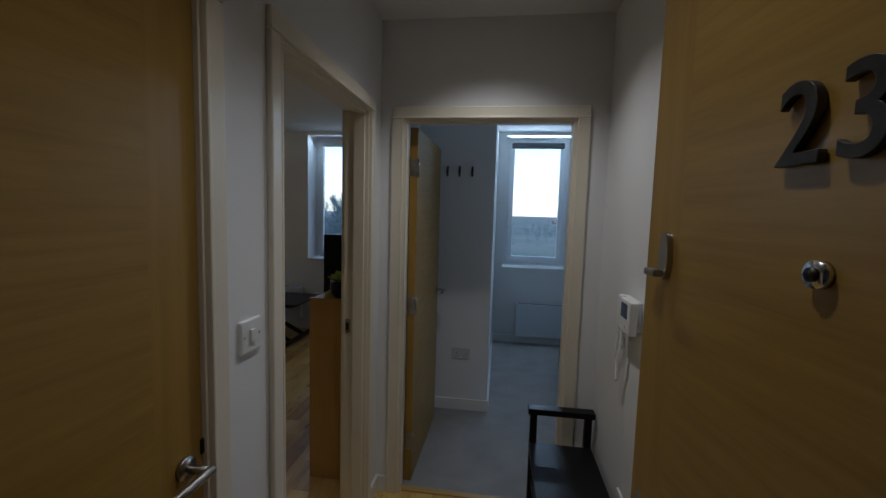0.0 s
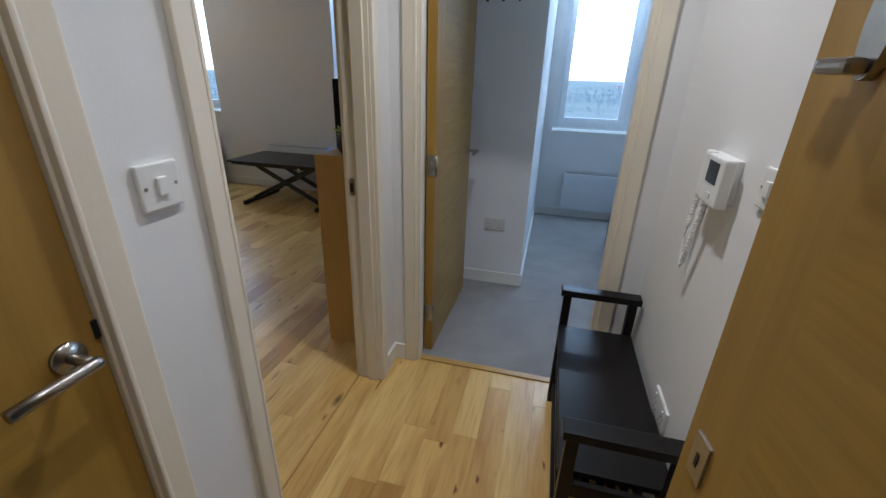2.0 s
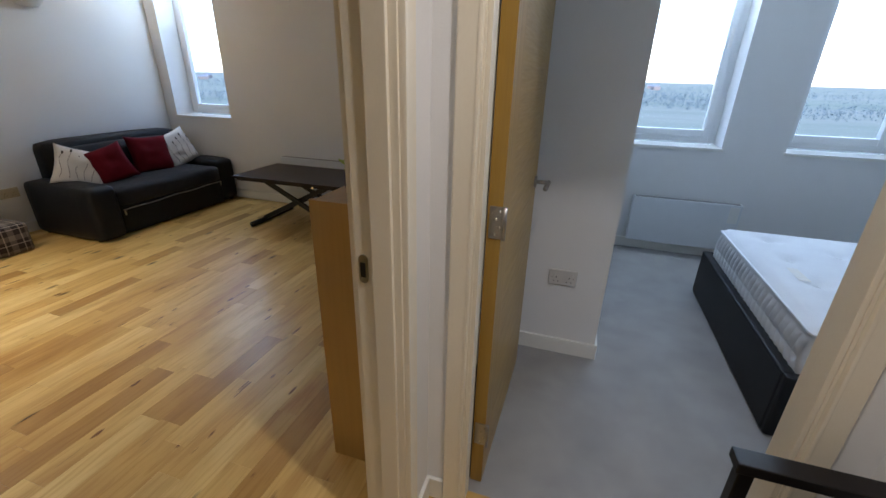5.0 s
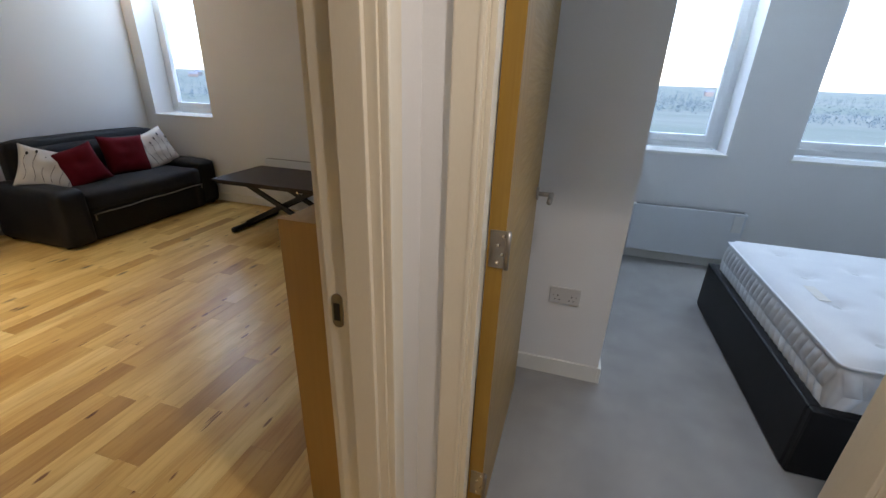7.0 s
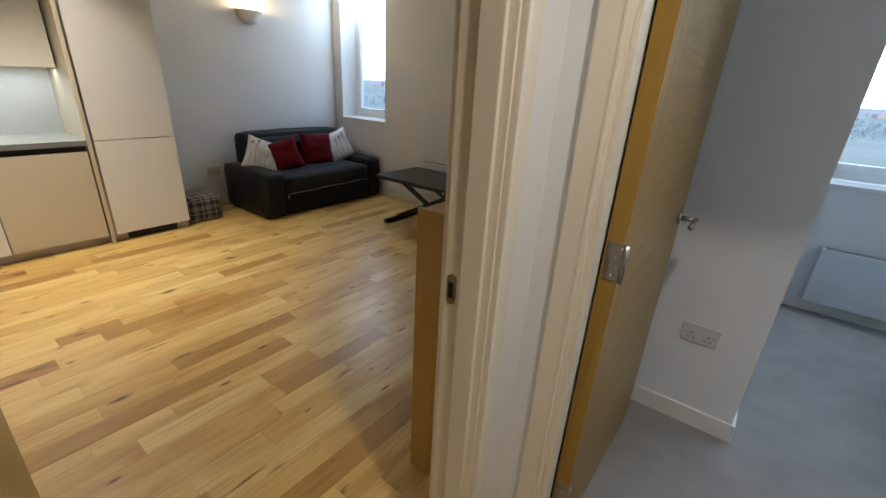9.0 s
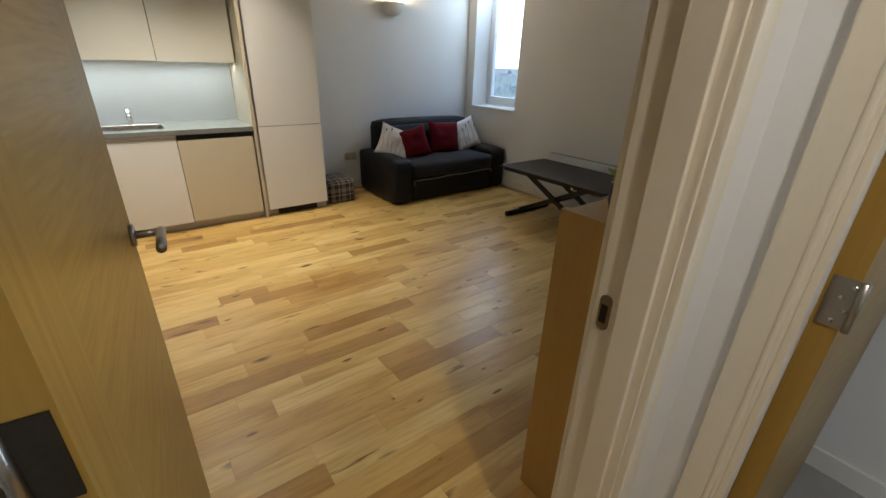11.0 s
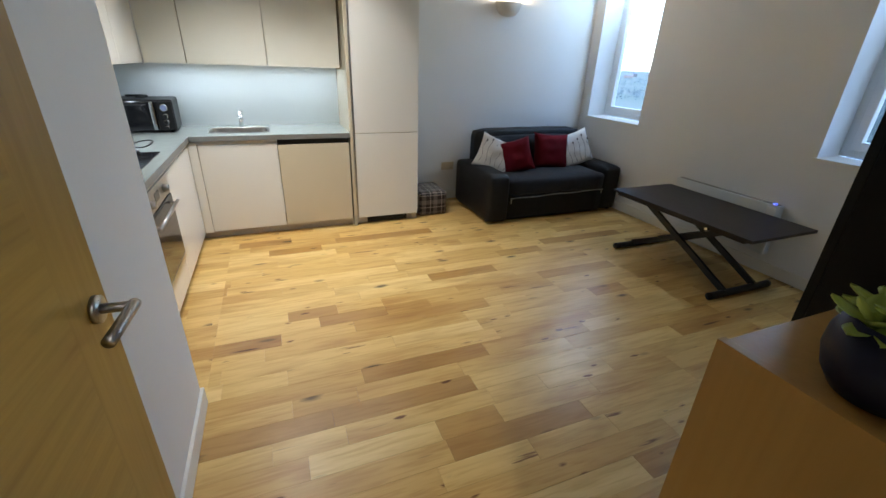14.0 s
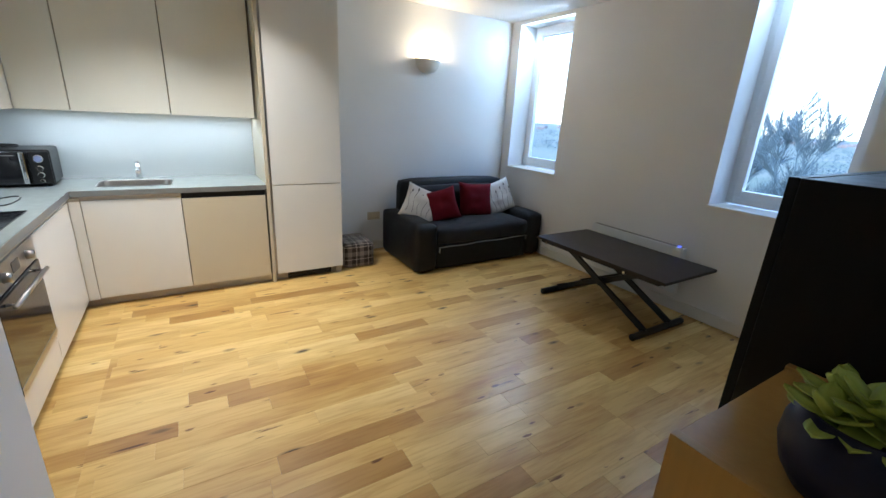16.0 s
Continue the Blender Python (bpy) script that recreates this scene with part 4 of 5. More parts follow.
def sofa():
    x0, x1, y0, y1 = -4.5, -3.63, 3.715, 5.39
    s = thing("sofa_bed", ((x0 + x1) / 2, (y0 + y1) / 2, 0), "black two-seat sofa bed with zipped front", "sofa")
    part("arm", soft_box(x0, x1, y0, y0 + 0.24, 0.012, 0.5, 0.05, 0.008), M_LEATHER, s, smooth=True)
    part("arm", soft_box(x0, x1 - 0.05, y1 - 0.24, y1, 0.012, 0.5, 0.05, 0.008), M_LEATHER, s, smooth=True)
    part("front", soft_box(x0 + 0.2, x1 - 0.045, y0 + 0.23, y1 - 0.23, 0.012, 0.3, 0.02, 0.004), M_LEATHER, s, smooth=True)
    part("seat_cushion", soft_box(x0 + 0.15, x1 - 0.025, y0 + 0.235, y1 - 0.235, 0.265, 0.445, 0.05, 0.018), M_SOFA, s, "charcoal cloth seat cushion", True)
    part("backrest", soft_box(x0, x0 + 0.2, y0 + 0.16, y1 - 0.14, 0.05, 0.825, 0.06, 0.012), M_LEATHER, s, smooth=True)
    part("back_cushion", soft_box(x0 + 0.15, x0 + 0.3, y0 + 0.25, y1 - 0.25, 0.42, 0.76, 0.05, 0.015), M_SOFA, s, smooth=True)
    z = part("zip", tube([(x1 - 0.036 + 0.004 * math.sin(i), y0 + 0.27 + i * 0.116, 0.245 + 0.004 * math.sin(i * 1.7) + 0.006 * i / 3) for i in range(11)], 0.006, 8), M_GREYBAR, s, "pale grey zip", True)
    part("zip_pull", box(x1 - 0.035, x1 - 0.026, y0 + 0.27, y0 + 0.282, 0.195, 0.245, 0.002), M_STEEL, z)
    part("zip_pull", box(x1 - 0.035, x1 - 0.026, y1 - 0.27, y1 - 0.258, 0.22, 0.268, 0.002), M_STEEL, z)
    for y in (y0 + 0.06, y1 - 0.06):
        for x in (x0 + 0.08, x1 - 0.12):
            part("foot", rod((x, y, 0), (x, y, 0.03), 0.022), M_BLACKPL, s)


sofa()
cushion("scatter_cushion", (-4.1, 4.0, 0.6), 0.4, 0.38, 0.13, 22, -26, 72, M_CUSHW, "white cushion with dark flower print, beside the arm", True)
cushion("scatter_cushion", (-4.0, 4.2, 0.6), 0.35, 0.36, 0.15, -16, -20, 66, M_RED, "plain dark red cotton cushion, tilted")
cushion("scatter_cushion", (-4.07, 4.68, 0.62), 0.42, 0.39, 0.15, 4, -18, 84, M_RED, "plain dark red cotton cushion, upright")
cushion("scatter_cushion", (-4.12, 5.02, 0.615), 0.48, 0.4, 0.13, -14, -20, 88, M_CUSHW, "white cushion with dark flower print, in the far corner", True)


def folding_table():
    x0, x1, y0, y1, z = -2.955, -1.71, 4.6, 5.28, 0.507
    t = thing("folding_table", ((x0 + x1) / 2, (y0 + y1) / 2, 0), "dark walnut lift-top table on crossed metal legs", "table")
    part("tabletop", box(x0, x1, y0, y1, z - 0.022, z, 0.003), M_TABLE, t)
    part("lower_leaf", box(x0 + 0.05, x1 - 0.05, y0 + 0.01, y1 - 0.01, z - 0.042, z - 0.024, 0.002), M_TABLE, t)
    for y in (y0 + 0.12, y1 - 0.12):
        part("under_rail", box(x0 + 0.2, x1 - 0.2, y - 0.02, y + 0.02, z - 0.07, z - 0.043, 0.003), M_BLACKPL, t)
    for x in (-2.78, -1.85):
        ft = part("foot_bar", tube([(x, 4.58, 0.026), (x, 4.6, 0.026), (x, 5.2, 0.026), (x, 5.22, 0.026)], 0.026, 14), M_BLACKPL, t, smooth=True)
    for y, k in ((4.73, 0), (4.78, 1), (5.05, 0), (5.1, 1)):
        a, b = ((-2.78, y, 0.04), (-1.98, y, z - 0.06)) if k else ((-1.85, y, 0.04), (-2.66, y, z - 0.06))
        part("leg", bar(a, b, 0.026, 0.045), M_BLACKPL, t)
    part("cross_bar", rod((-2.31, 4.71, 0.255), (-2.31, 5.12, 0.255), 0.012), M_BLACKPL, t, smooth=True)
    for x in (x0 + 0.12, -2.03):
        part("catch", rod((x, y0 - 0.004, z - 0.034), (x, y0 + 0.012, z - 0.034), 0.011, seg=14), M_CHROME, t, "small chrome catch")


folding_table()


def ottoman():
    o = thing("plaid_pouffe", (-4.3, 3.3, 0), "small brown plaid cloth pouffe on the floor", "pouffe")
    part("body", soft_box(-4.48, -4.07, 3.14, 3.46, 0.0, 0.25, 0.03, 0.008), M_PLAID, o, smooth=True)


ottoman()


def oak_cabinet():
    x0, x1, y0, y1, z = -0.512, LV - 0.016, 2.472, 2.872, 1.092
    c = thing("oak_cabinet", ((x0 + x1) / 2, (y0 + y1) / 2, 0), "tall narrow light oak cabinet against the wall", "cabinet")
    part("side", box(x0 - 0.012, x1, y0, y0 + 0.018, 0, z, 0.001), M_BIRCH, c)
    part("side", box(x0 - 0.012, x1, y1 - 0.018, y1, 0, z, 0.001), M_BIRCH, c)
    part("top", box(x0 - 0.01, x1, y0 + 0.018, y1 - 0.018, z - 0.024, z - 0.006, 0.001), M_BIRCH, c)
    part("back", box(x1 - 0.006, x1, y0 + 0.018, y1 - 0.018, 0.02, z - 0.025), M_BIRCH, c)
    part("bottom", box(x0 + 0.018, x1 - 0.006, y0 + 0.018, y1 - 0.018, 0.05, 0.068), M_BIRCH, c)
    part("door", box(x0 - 0.012, x0 + 0.004, y0 + 0.02, y1 - 0.02, 0.03, z - 0.026, 0.001), M_BIRCH, c)


def black_cabinet():
    x0, x1, y0, y1, z = -0.62, LV - 0.016, 2.885, 3.52, 1.437
    c = thing("black_cabinet", ((x0 + x1) / 2, (y0 + y1) / 2, 0), "tall plain black cabinet beside the oak one", "cabinet")
    part("side", box(x0 + 0.02, x1, y0, y0 + 0.02, 0, z, 0.002), M_BLACKCAB, c)
    part("side", box(x0 + 0.02, x1, y1 - 0.02, y1, 0, z, 0.002), M_BLACKCAB, c)
    part("top", box(x0 + 0.02, x1, y0 + 0.02, y1 - 0.02, z - 0.022, z - 0.001, 0.001), M_BLACKCAB, c)
    part("back", box(x1 - 0.008, x1, y0 + 0.02, y1 - 0.02, 0.02, z - 0.023), M_BLACKCAB, c)
    part("door", box(x0, x0 + 0.019, y0 + 0.001, (y0 + y1) / 2 - 0.002, 0.03, z, 0.001), M_BLACKCAB, c)
    part("door", box(x0, x0 + 0.019, (y0 + y1) / 2 + 0.002, y1 - 0.001, 0.03, z, 0.001), M_BLACKCAB, c)


oak_cabinet()
black_cabinet()


def succulent():
    at = (-0.36, 2.565, 1.086)
    p = thing("potted_succulent", at, "green succulent in a round navy ceramic pot", "plant")
    pot = part("pot", lathe([(0.04, 0.0), (0.052, 0.005), (0.067, 0.028), (0.075, 0.058), (0.074, 0.085), (0.064, 0.114), (0.058, 0.114), (0.06, 0.095), (0.0, 0.092)], at, 40), M_POT, p, "round navy ceramic pot", True)
    part("soil", lathe([(0.0, 0.094), (0.058, 0.098), (0.0, 0.104)], at, 24), M_SOIL, pot, "dark soil")
    rng = random.Random(3)
    k = 0
    for cx, cy, cz, count, size in ((0.0, 0.0, 0.116, 14, 0.9), (0.035, -0.03, 0.106, 8, 0.7), (-0.035, 0.028, 0.106, 8, 0.7), (-0.028, -0.035, 0.104, 8, 0.68)):
        c = Vector(at) + Vector((cx, cy, cz))
        part("stem", rod(Vector(at) + Vector((cx * 0.6, cy * 0.6, 0.08)), c, 0.009, r2=0.007), M_STEM, p, "brown woody stem", True)
        for i in range(count):
            f = i / count
            ang, tilt, ln = i * 2.399, -0.45 + 1.1 * f, (0.05 + 0.045 * (1 - f)) * size
            bm = bmesh.new()
            rows = []
            for s in range(7):
                u = s / 6
                w = 0.0195 * size * (0.5 + 1.4 * u) * (1 - u ** 2.6) ** 0.9 + 0.0006
                zz = 0.012 * u * u
                rows.append([bm.verts.new((u * ln, w * q, zz + (0.004 * abs(q) if d else -0.005 * (1 - abs(q)) * (1 - u)))) for q, d in ((-1, 1), (-0.5, 1), (0, 1), (0.5, 1), (1, 1), (0.5, 0), (0, 0), (-0.5, 0))])
            for a, b in zip(rows, rows[1:]):
                for j in range(8):
                    bm.faces.new((a[j], a[(j + 1) % 8], b[(j + 1) % 8], b[j]))
            bmesh.ops.recalc_face_normals(bm, faces=bm.faces[:])
            bm.transform(Matrix.Translation(c + Vector((0, 0, 0.014 * f))) @ pose(0, 0, 0, 0, 0, math.degrees(ang) + rng.uniform(-8, 8)) @ pose(0, 0, 0, 0, -math.degrees(tilt), 0))
            part("leaf", bm, M_LEAF, p, smooth=True)


succulent()


def wall_light():
    at = (KX, 4.28, 2.02)
    w = thing("wall_light", at, "white plaster half-bowl uplighter, lit", "wall light")
    bm = bmesh.new()
    rings = []
    for r, z in ((0.035, -0.075), (0.09, -0.06), (0.13, -0.02), (0.15, 0.05), (0.155, 0.06), (0.147, 0.06), (0.12, -0.01), (0.05, -0.045)):
        rings.append([bm.verts.new((KX + 0.66 * r * math.sin(a), at[1] - r * math.cos(a), at[2] + z)) for a in [math.pi * j / 24 for j in range(25)]])
    for a, b in zip(rings, rings[1:]):
        for j in range(24):
            bm.faces.new((a[j], b[j], b[j + 1], a[j + 1]))
    bm.faces.new(rings[0])
    part("bowl", bm, M_PLASTERLAMP, w, smooth=True)
    b = bmesh.new()
    bmesh.ops.create_uvsphere(b, u_segments=16, v_segments=10, radius=0.022)
    b.transform(Matrix.Translation((KX + 0.045, 4.28, 2.03)) @ Matrix.Diagonal((1, 1, 1.6, 1)))
    part("bulb", b, M_BULB, w, "glowing warm bulb", True)


wall_light()


# ---- kitchen ----
def unit(name, boxes_body, fronts, label, group="kitchen units", front_mat=None):
    (x0, x1, y0, y1, z0, z1) = boxes_body
    u = thing(name, ((x0 + x1) / 2, (y0 + y1) / 2, z0), label, "kitchen unit", group)
    part("body", box(*boxes_body, 0.001), M_KITCHBEIGE, u)
    for f in fronts:
        part("door", box(*f, 0.002), front_mat or M_KITCHEN, u)
    return u


FX = -4.0
TOP = 2.42
unit("base_unit", (KX + 0.002, FX - 0.022, 1.25, 1.845, 0.075, 0.835), [(FX - 0.02, FX, 1.252, 1.845, 0.075, 0.812)], "white gloss base unit under the sink", front_mat=M_KITCHWHITE)
dw = unit("dishwasher_unit", (KX + 0.002, FX - 0.022, 1.849, 2.45, 0.075, 0.79), [(FX - 0.02, FX + 0.003, 1.851, 2.449, 0.078, 0.797)], "beige gloss dishwasher front with dark gap above", front_mat=M_KITCHBEIGE)
# shade in the gap over the dropped door, put in as a black strip
part("shaded_gap", box(FX - 0.02, FX - 0.006, 1.851, 2.449, 0.8, 0.842), M_BLACKPL, dw, "black strip standing for the shaded gap above the door")
unit("corner_unit", (KX + 0.002, -3.995, KY + 0.01, 1.248, 0.075, 0.835), [(-3.994, -3.977, 1.189, 1.25, 0.075, 0.812)], "white gloss corner base unit", front_mat=M_KITCHWHITE)
tall = unit("fridge_unit", (KX + 0.002, FX - 0.022, 2.492, 3.105, 0.075, TOP), [(FX - 0.02, FX, 2.508, 3.103, 0.075, 0.872), (FX - 0.02, FX, 2.508, 3.103, 0.879, TOP)], "tall white gloss fridge unit with two doors", front_mat=M_KITCHWHITE)
part("side_panel", box(KX + 0.002, FX + 0.002, 2.462, 2.49, 0.0, TOP, 0.001), M_KITCHBEIGE, tall, "beige end panel")
part("edge_strip", box(FX - 0.018, FX - 0.002, 2.492, 2.507, 0.06, TOP, 0.001), M_STEEL, tall, "narrow metal edge strip")
solid("bulkhead", boxes((KX, FX - 0.03, KY + 0.38, 3.105, TOP + 0.002, CEIL), (KX, PX, KY, KY + 0.38, TOP + 0.002, CEIL)), M_WALL, "white boxed bulkhead above the kitchen units", "wall")
pl = thing("plinth", (-4.06, 2.1, 0), "taupe plinth under the kitchen units", "plinth")
part("board", box(-4.075, -4.06, 1.12, 3.103, 0.0, 0.073), M_KICK, pl)
part("board", box(-4.06, PX - 0.002, 1.1, 1.115, 0.0, 0.073), M_KICK, pl)
part("vent_grille", boxes((-4.06, -4.045, 2.6, 3.0, 0.006, 0.07), *[(-4.045, -4.04, 2.61, 2.99, 0.012 + i * 0.015, 0.02 + i * 0.015) for i in range(4)]), M_BLACKPL, pl, "black slotted vent grille")
part("end_cap", box(-4.06, -4.045, 3.05, 3.103, 0.0, 0.06), M_KICK, pl)
# hob run
unit("base_unit", (-3.975, -3.122, KY + 0.002, 1.165, 0.075, 0.835), [(-3.975, -3.122, 1.167, 1.187, 0.075, 0.812)], "white gloss base unit beside the oven", front_mat=M_KITCHWHITE)
unit("base_unit", (-2.484, PX - 0.004, KY + 0.002, 1.165, 0.075, 0.835), [(-2.484, PX - 0.004, 1.167, 1.187, 0.075, 0.812)], "white gloss base unit beside the wall end", front_mat=M_KITCHWHITE)
ou = unit("oven_housing", (-3.118, -2.488, KY + 0.002, 1.16, 0.075, 0.835), [(-3.114, -2.492, 1.167, 1.187, 0.075, 0.242)], "white gloss housing round the oven", front_mat=M_KITCHWHITE)


def oven():
    x0, x1, y = -3.11, -2.496, 1.187
    o = thing("oven", ((x0 + x1) / 2, 1.17, 0.23), "stainless steel built-in oven with black glass door", "oven")
    part("control_panel", box(x0, x1, y - 0.025, y + 0.004, 0.697, 0.815, 0.002), M_STEEL, o)
    d = part("door", box(x0, x1, y - 0.025, y + 0.008, 0.249, 0.689, 0.003), M_SCREEN, o, "black glass oven door")
    part("trim", box(x0, x1, y + 0.008, y + 0.0095, 0.249, 0.287, 0.0005), M_STEEL, d)
    part("handle", tube([(x0 + 0.05, y + 0.045, 0.649), (x1 - 0.05, y + 0.045, 0.649)], 0.011, 12), M_STEEL, d, "steel bar handle", True)
    for x in (x0 + 0.08, x1 - 0.08):
        part("bracket", rod((x, y + 0.006, 0.649), (x, y + 0.045, 0.649), 0.007), M_STEEL, d, smooth=True)
    for x in (x0 + 0.14, x1 - 0.14):
        k = part("knob", rod((x, y + 0.004, 0.755), (x, y + 0.034, 0.755), 0.024, r2=0.02, seg=24), M_STEEL, o, "round steel knob", True)
        part("pointer", box(x - 0.002, x + 0.002, y + 0.034, y + 0.036, 0.757, 0.775), M_BLACKPL, k)
    part("timer", box((x0 + x1) / 2 - 0.05, (x0 + x1) / 2 + 0.05, y + 0.004, y + 0.006, 0.732, 0.782), M_SCREEN, o, "dark timer window")


oven()
wt = thing("worktop", (-4.3, 1.2, 0.84), "grey-green L-shaped kitchen worktop", "worktop")
SX0, SX1, SY0, SY1 = -4.43, -4.14, 1.335, 1.79
part("slab", boxes((KX + 0.002, SX0, KY, 2.46, 0.845, 0.885), (SX1, FX + 0.012, KY, 2.46, 0.845, 0.885), (SX0, SX1, KY, SY0, 0.845, 0.885), (SX0, SX1, SY1, 2.46, 0.845, 0.885),
                   (FX + 0.012, PX - 0.002, KY, 1.2, 0.845, 0.885)), M_WORKTOP, wt)
part("edge", boxes((FX + 0.012, FX + 0.015, 1.203, 2.46, 0.844, 0.883), (FX + 0.012, PX - 0.002, 1.2, 1.203, 0.844, 0.883)), M_WTEDGE, wt, "darker grey front edge")
part("under_profile", boxes((FX - 0.018, FX - 0.004, 1.21, 1.846, 0.816, 0.843), (FX - 0.004, PX - 0.002, 1.168, 1.182, 0.816, 0.843)), M_KICK, wt, "recessed handle profile")
sp = thing("splashback", (KX, 1.5, 0.885), "pale glass splashback lit from above", "splashback")
part("panel", box(KX + 0.001, KX + 0.009, KY + 0.01, 2.461, 0.886, 1.41), M_SPLASH, sp)
part("panel", box(KX + 0.01, PX - 0.002, KY + 0.001, KY + 0.009, 0.886, 1.41), M_SPLASH, sp)


def sink():
    s = thing("kitchen_sink", ((SX0 + SX1) / 2, (SY0 + SY1) / 2, 0.885), "small stainless steel undermount sink", "sink")
    bm = bmesh.new()
    prof = [(0.012, 0.889), (-0.004, 0.889), (-0.006, 0.88), (-0.014, 0.74), (-0.05, 0.725)]
    cx, cy, hx, hy = (SX0 + SX1) / 2, (SY0 + SY1) / 2, (SX1 - SX0) / 2, (SY1 - SY0) / 2
    rings = []
    for o, z in prof:
        ring = []
        r = 0.06
        for qx, qy, a0 in ((1, 1, 0), (-1, 1, 90), (-1, -1, 180), (1, -1, 270)):
            for i in range(7):
                a = radians(a0 + i * 15)
                ring.append(bm.verts.new((cx + qx * (hx + o - r) + r * math.cos(a), cy + qy * (hy + o - r) + r * math.sin(a), z)))
        rings.append(ring)
    for a, b in zip(rings, rings[1:]):
        for j in range(len(a)):
            bm.faces.new((a[j], a[(j + 1) % len(a)], b[(j + 1) % len(a)], b[j]))
    bm.faces.new(rings[-1])
    part("bowl", bm, M_STEEL, s, smooth=True)
    part("drain", rod((cx, cy, 0.724), (cx, cy, 0.729), 0.035, seg=24), M_CHROME, s)
    t = thing("kitchen_tap", (-4.5, 1.57, 0.885), "short chrome mixer tap behind the sink", "tap")
    part("body", rod((-4.49, 1.57, 0.885), (-4.49, 1.57, 1.02), 0.021, r2=0.019, seg=24), M_CHROME, t, smooth=True)
    part("spout", tube([(-4.49, 1.57, 0.965), (-4.45, 1.57, 0.985), (-4.38, 1.57, 0.98), (-4.34, 1.57, 0.96)], 0.011, 12), M_CHROME, t, smooth=True)
    part("lever", box(-4.5, -4.43, 1.561, 1.579, 1.023, 1.034, 0.003), M_CHROME, t)


sink()
# wall units
for y0, y1 in ((0.972, 1.258), (1.262, 1.852), (1.856, 2.45)):
    unit("wall_unit", (KX + 0.002, -4.272, y0, y1, 1.412, TOP), [(-4.27, -4.25, y0 + 0.0015, y1 - 0.0015, 1.405, TOP)], "cream gloss handleless kitchen wall unit")
for x0, x1 in ((-4.25, -3.66), (-3.656, -3.06), (-3.056, -2.46), (-2.456, PX - 0.004)):
    unit("wall_unit", (x0, x1, KY + 0.002, KY + 0.358, 1.412, TOP), [(x0, x1, KY + 0.36, KY + 0.38, 1.405, TOP)], "white gloss handleless kitchen wall unit", front_mat=M_KITCHWHITE)
for y in (1.33, 2.09):
    s = thing("strip_light", (-4.38, y, 1.4), "slim lit strip under the wall units", "strip light", "strip lights under the wall units")
    part("body", box(-4.41, -4.35, y - 0.28, y + 0.28, 1.402, 1.412, 0.001), M_WHITEPL, s)
    part("diffuser", box(-4.34, -4.32, y - 0.28, y + 0.28, 1.404, 1.411, 0.001), M_STRIP, s, "glowing diffuser")


def hob():
    h = thing("hob", (-2.95, 0.88, 0.885), "black glass hob with control knobs", "hob")
    part("glass", box(-3.38, -2.8, 0.66, 1.13, 0.8855, 0.892, 0.002), M_SCREEN, h)
    for x, y, r in ((-3.22, 0.78, 0.075), (-2.95, 0.78, 0.09), (-3.0, 1.0, 0.075)):
        part("ring", lathe([(r, 0.8922), (r - 0.006, 0.8928), (r - 0.01, 0.8922)], (x, y, 0), 36), M_GREYBAR, h, "pale heating zone ring")
    for i in range(4):
        part("knob", rod((-3.32, 0.76 + 0.085 * i, 0.892), (-3.32, 0.76 + 0.085 * i, 0.915), 0.02, r2=0.017, seg=20), M_BLACKPL, h, "black control knob", True)


hob()


def microwave():
    m = thing("microwave", (-4.3, 0.92, 0.885), "black retro microwave with chrome trim", "microwave", turn=0)
    q = pose(-4.385, 0.865, 0.885, 0, 0, 93)
    m.matrix_basis = q
    AT[m] = q.copy()

    def tr(bm):
        bm.transform(q)
        return bm
    w, d, h = 0.23, 0.17, 0.255
    part("case", tr(box(-w, w, -d, d, 0.012, h, 0.02, seg=3)), M_BLACKPL, m)
    part("door", tr(box(-w + 0.008, 0.095, -d - 0.014, -d, 0.022, h - 0.012, 0.006)), M_SCREEN, m, "black glass door")
    part("window_trim", tr(boxes((-w + 0.03, 0.05, -d - 0.016, -d - 0.0142, h - 0.04, h - 0.036))), M_CHROME, m)
    part("handle", tr(box(0.075, 0.105, -d - 0.045, -d - 0.014, 0.026, h - 0.014, 0.008)), M_CHROME, m, "chrome door handle")
    part("control_panel", tr(box(0.112, w - 0.006, -d - 0.012, -d, 0.022, h - 0.012, 0.006)), M_BLACKPL, m)
    for z, r in ((0.195, 0.03), (0.13, 0.021), (0.085, 0.021), (0.045, 0.014)):
        k = part("knob", tr(rod((0.167, -d - 0.012, z), (0.167, -d - 0.03, z), r, r2=r * 0.9, seg=24)), M_CHROME, m, "round chrome dial", True)
        part("dial_face", tr(rod((0.167, -d - 0.03, z), (0.167, -d - 0.0315, z), r * 0.72, seg=24)), M_DISPLAY if r > 0.025 else M_BLACKPL, k, "lit dial" if r > 0.025 else "")
    for x in (-w + 0.04, w - 0.04):
        for y in (-d + 0.04, d - 0.04):
            part("foot", tr(rod((x, y, 0), (x, y, 0.014), 0.014)), M_BLACKPL, m)


microwave()


def spare_lead():
    """A loop of black cable lying on the microwave."""
    c = (-4.42, 0.83, 1.144)
    q = thing("power_lead", c, "black power lead coiled on the microwave", "cable")
    part("cable", tube([(c[0] + (0.05 + 0.006 * math.sin(3 * a)) * math.cos(a), c[1] + 0.075 * math.sin(a), c[2] + 0.0012 * a) for a in [i * 0.3 for i in range(44)]], 0.004, 8), M_BLACKPL, q, smooth=True)


spare_lead()


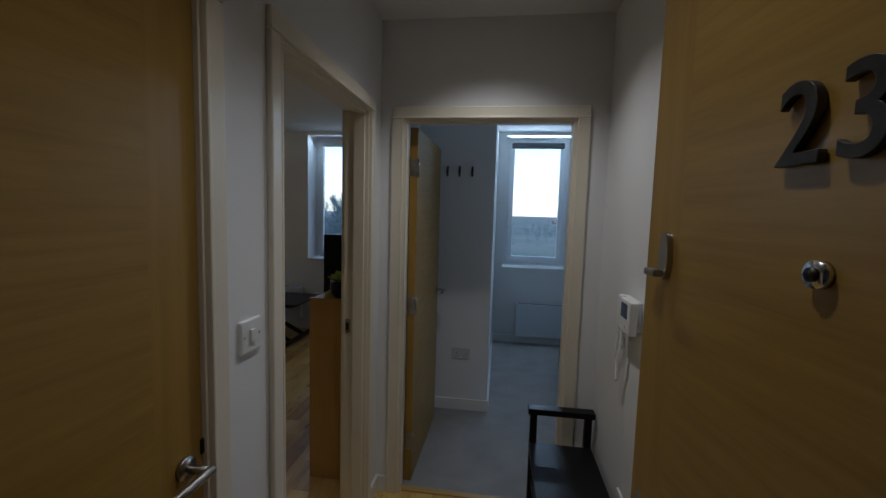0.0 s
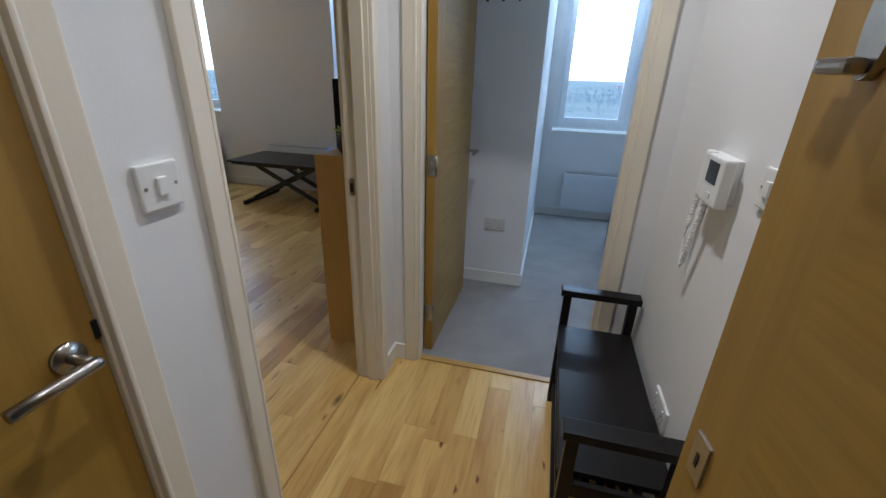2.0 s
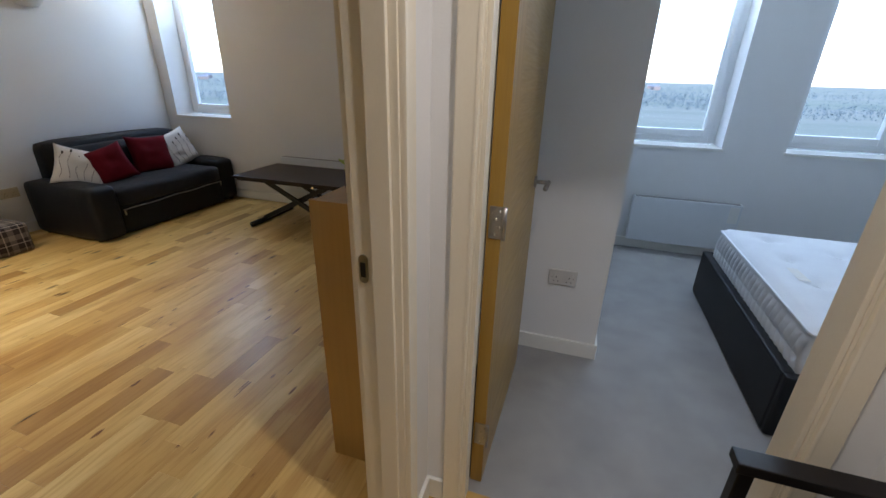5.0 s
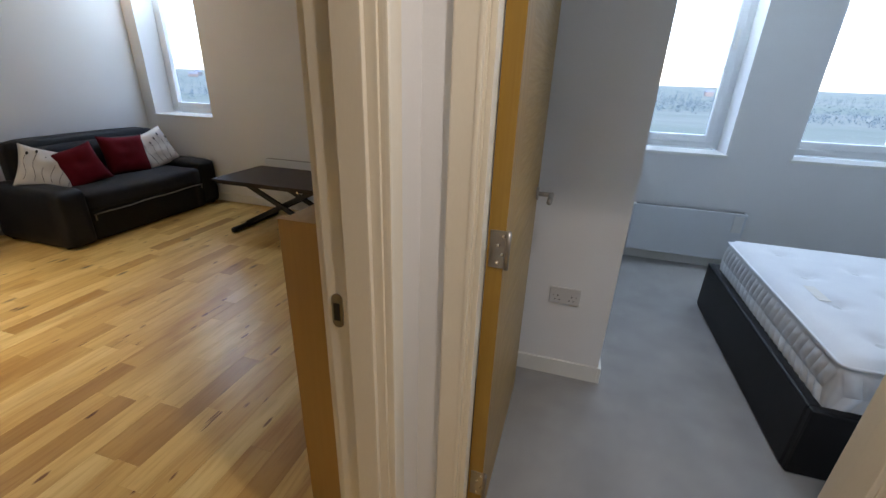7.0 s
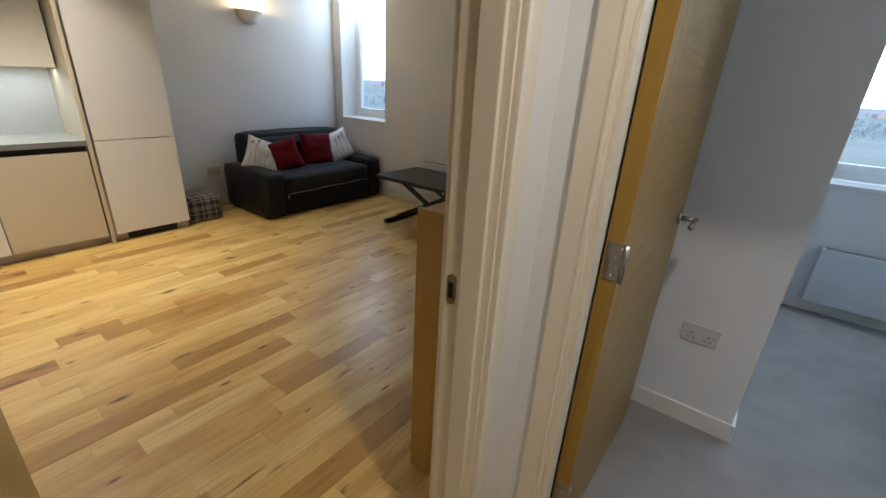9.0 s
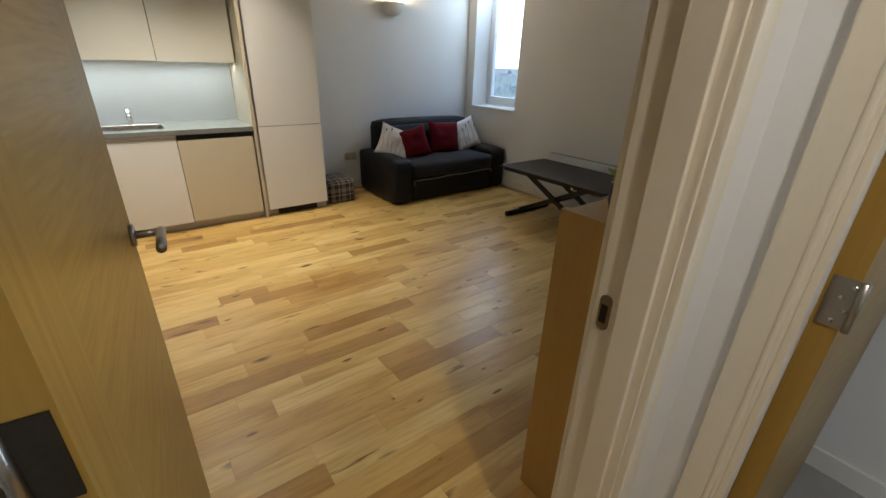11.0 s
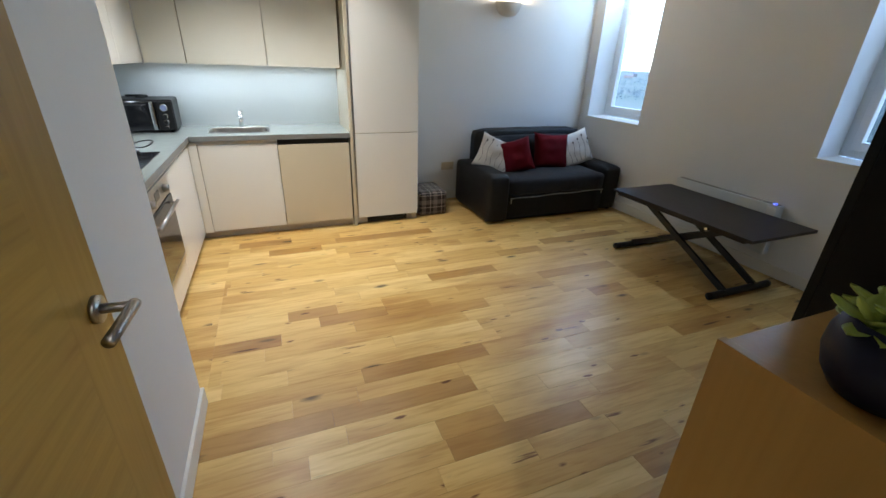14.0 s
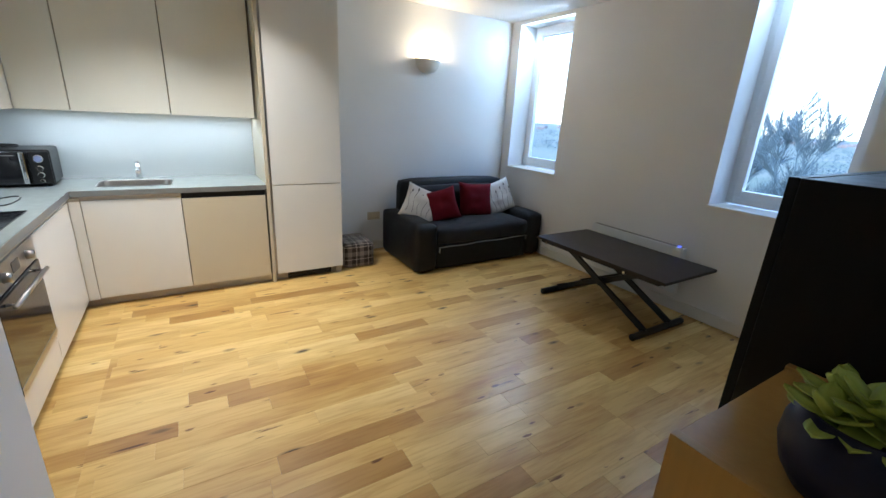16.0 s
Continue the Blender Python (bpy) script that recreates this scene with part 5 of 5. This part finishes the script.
def kettle():
    at = (-3.69, 0.795, 0.885)
    k = thing("kettle", at, "black and steel kettle with its lead", "kettle")
    part("body", lathe([(0.06, 0.02), (0.082, 0.025), (0.078, 0.1), (0.062, 0.19), (0.05, 0.205), (0.0, 0.21)], at, 32), M_STEEL, k, smooth=True)
    part("base", lathe([(0.085, 0.0), (0.085, 0.018), (0.0, 0.019)], at, 32), M_BLACKPL, k, smooth=True)
    part("handle", tube([(at[0] + 0.05, at[1] + 0.03, 1.085), (at[0] + 0.09, at[1] + 0.055, 1.08), (at[0] + 0.115, at[1] + 0.07, 1.03), (at[0] + 0.11, at[1] + 0.065, 0.96), (at[0] + 0.075, at[1] + 0.045, 0.93)], 0.012, 12), M_BLACKPL, k, "black curved handle", True)
    part("spout", rod((at[0] - 0.05, at[1] - 0.03, 1.03), (at[0] - 0.095, at[1] - 0.055, 1.075), 0.022, r2=0.012), M_STEEL, k, smooth=True)
    part("lead", tube([(at[0] + 0.14 * math.cos(a) - 0.02 + 0.03 * math.sin(a * 2), at[1] + 0.16 + 0.06 * math.sin(a), 0.889) for a in [i * 0.4 for i in range(17)]], 0.004, 8), M_BLACKPL, k, "black coiled lead", True)


kettle()


# ---- oak floor ----
def oak_floor():
    root = new("floor")
    AT[root] = Matrix.Identity(4)
    tagged(root, "oak strip flooring with knots and mixed tones", "floor", kind="structure")
    near, far = wood_floor("oak strips", False), wood_floor("oak strips beyond", True)
    rng = random.Random(11)
    W, G = PLANK, 0.0004
    rooms = [(KX, LV, PY, FY), (KX, PX, KY, PY), (LV, HL, 1.392, 2.218), (HL, HR, 0.3, EY + 0.011)]

    def zone(x, ya, yb):
        """Stretches of the strip at x, from ya to yb, that lie in a room."""
        spans = []
        for x0, x1, y0, y1 in rooms:
            if x0 - W < x < x1:
                spans.append((max(x, x0), min(x + W - G, x1), y0, y1))
        return spans
    verts, faces, shared, count = [], [], {}, 0
    i0, i1 = int((KX - 0.2) / W) - 1, int(HR / W) + 1
    for i in range(i0, i1):
        x = i * W
        y = 0.3 - rng.random() * 0.5
        while y < FY:
            ln = rng.choice((0.3, 0.42, 0.55, 0.7, 0.9, 1.2))
            for x0, x1, r0, r1 in zone(x, y, y + ln):
                a, b = max(y, r0), min(y + ln - G, r1)
                if b - a < 0.001 or x1 - x0 < 0.001:
                    continue
                lift = 0.0003 * (count % 3)
                c = ((x0 + x1) / 2, (a + b) / 2)
                if -2.75 < c[0] < 0.7 and 1.2 < c[1] < 3.15 and count < 300:
                    key = (round(x1 - x0, 3), round(b - a, 3))
                    if key not in shared:
                        w, l, e = (x1 - x0) / 2, (b - a) / 2, 0.0005
                        me = bpy.data.meshes.new("strip")
                        me.from_pydata([(-w, -l, -0.012), (w, -l, -0.012), (w, l, -0.012), (-w, l, -0.012), (-w, -l, -e), (w, -l, -e), (w, l, -e), (-w, l, -e),
                                        (-w + e, -l + e, 0), (w - e, -l + e, 0), (w - e, l - e, 0), (-w + e, l - e, 0)], [],
                                       [(0, 1, 5, 4), (1, 2, 6, 5), (2, 3, 7, 6), (3, 0, 4, 7), (4, 5, 9, 8), (5, 6, 10, 9), (6, 7, 11, 10), (7, 4, 8, 11), (8, 9, 10, 11)])
                        me.materials.append(near)
                        shared[key] = me
                    p = new("plank", shared[key])
                    p.location = (*c, lift)
                    p.parent = root
                    count += 1
                else:
                    k, e = len(verts), 0.0005
                    verts += [(x0, a, -0.012), (x1, a, -0.012), (x1, b, -0.012), (x0, b, -0.012), (x0, a, lift - e), (x1, a, lift - e), (x1, b, lift - e), (x0, b, lift - e),
                              (x0 + e, a + e, lift), (x1 - e, a + e, lift), (x1 - e, b - e, lift), (x0 + e, b - e, lift)]
                    faces += [tuple(k + q for q in f) for f in ((0, 1, 5, 4), (1, 2, 6, 5), (2, 3, 7, 6), (3, 0, 4, 7), (4, 5, 9, 8), (5, 6, 10, 9), (6, 7, 11, 10), (7, 4, 8, 11), (8, 9, 10, 11))]
            y += ln
    me = bpy.data.meshes.new("planks_beyond")
    me.from_pydata(verts, [], faces)
    me.materials.append(far)
    ob = new("planks_beyond", me)
    ob.parent = root
    tagged(ob, kind="stuff")


PLANK = 0.113
oak_floor()
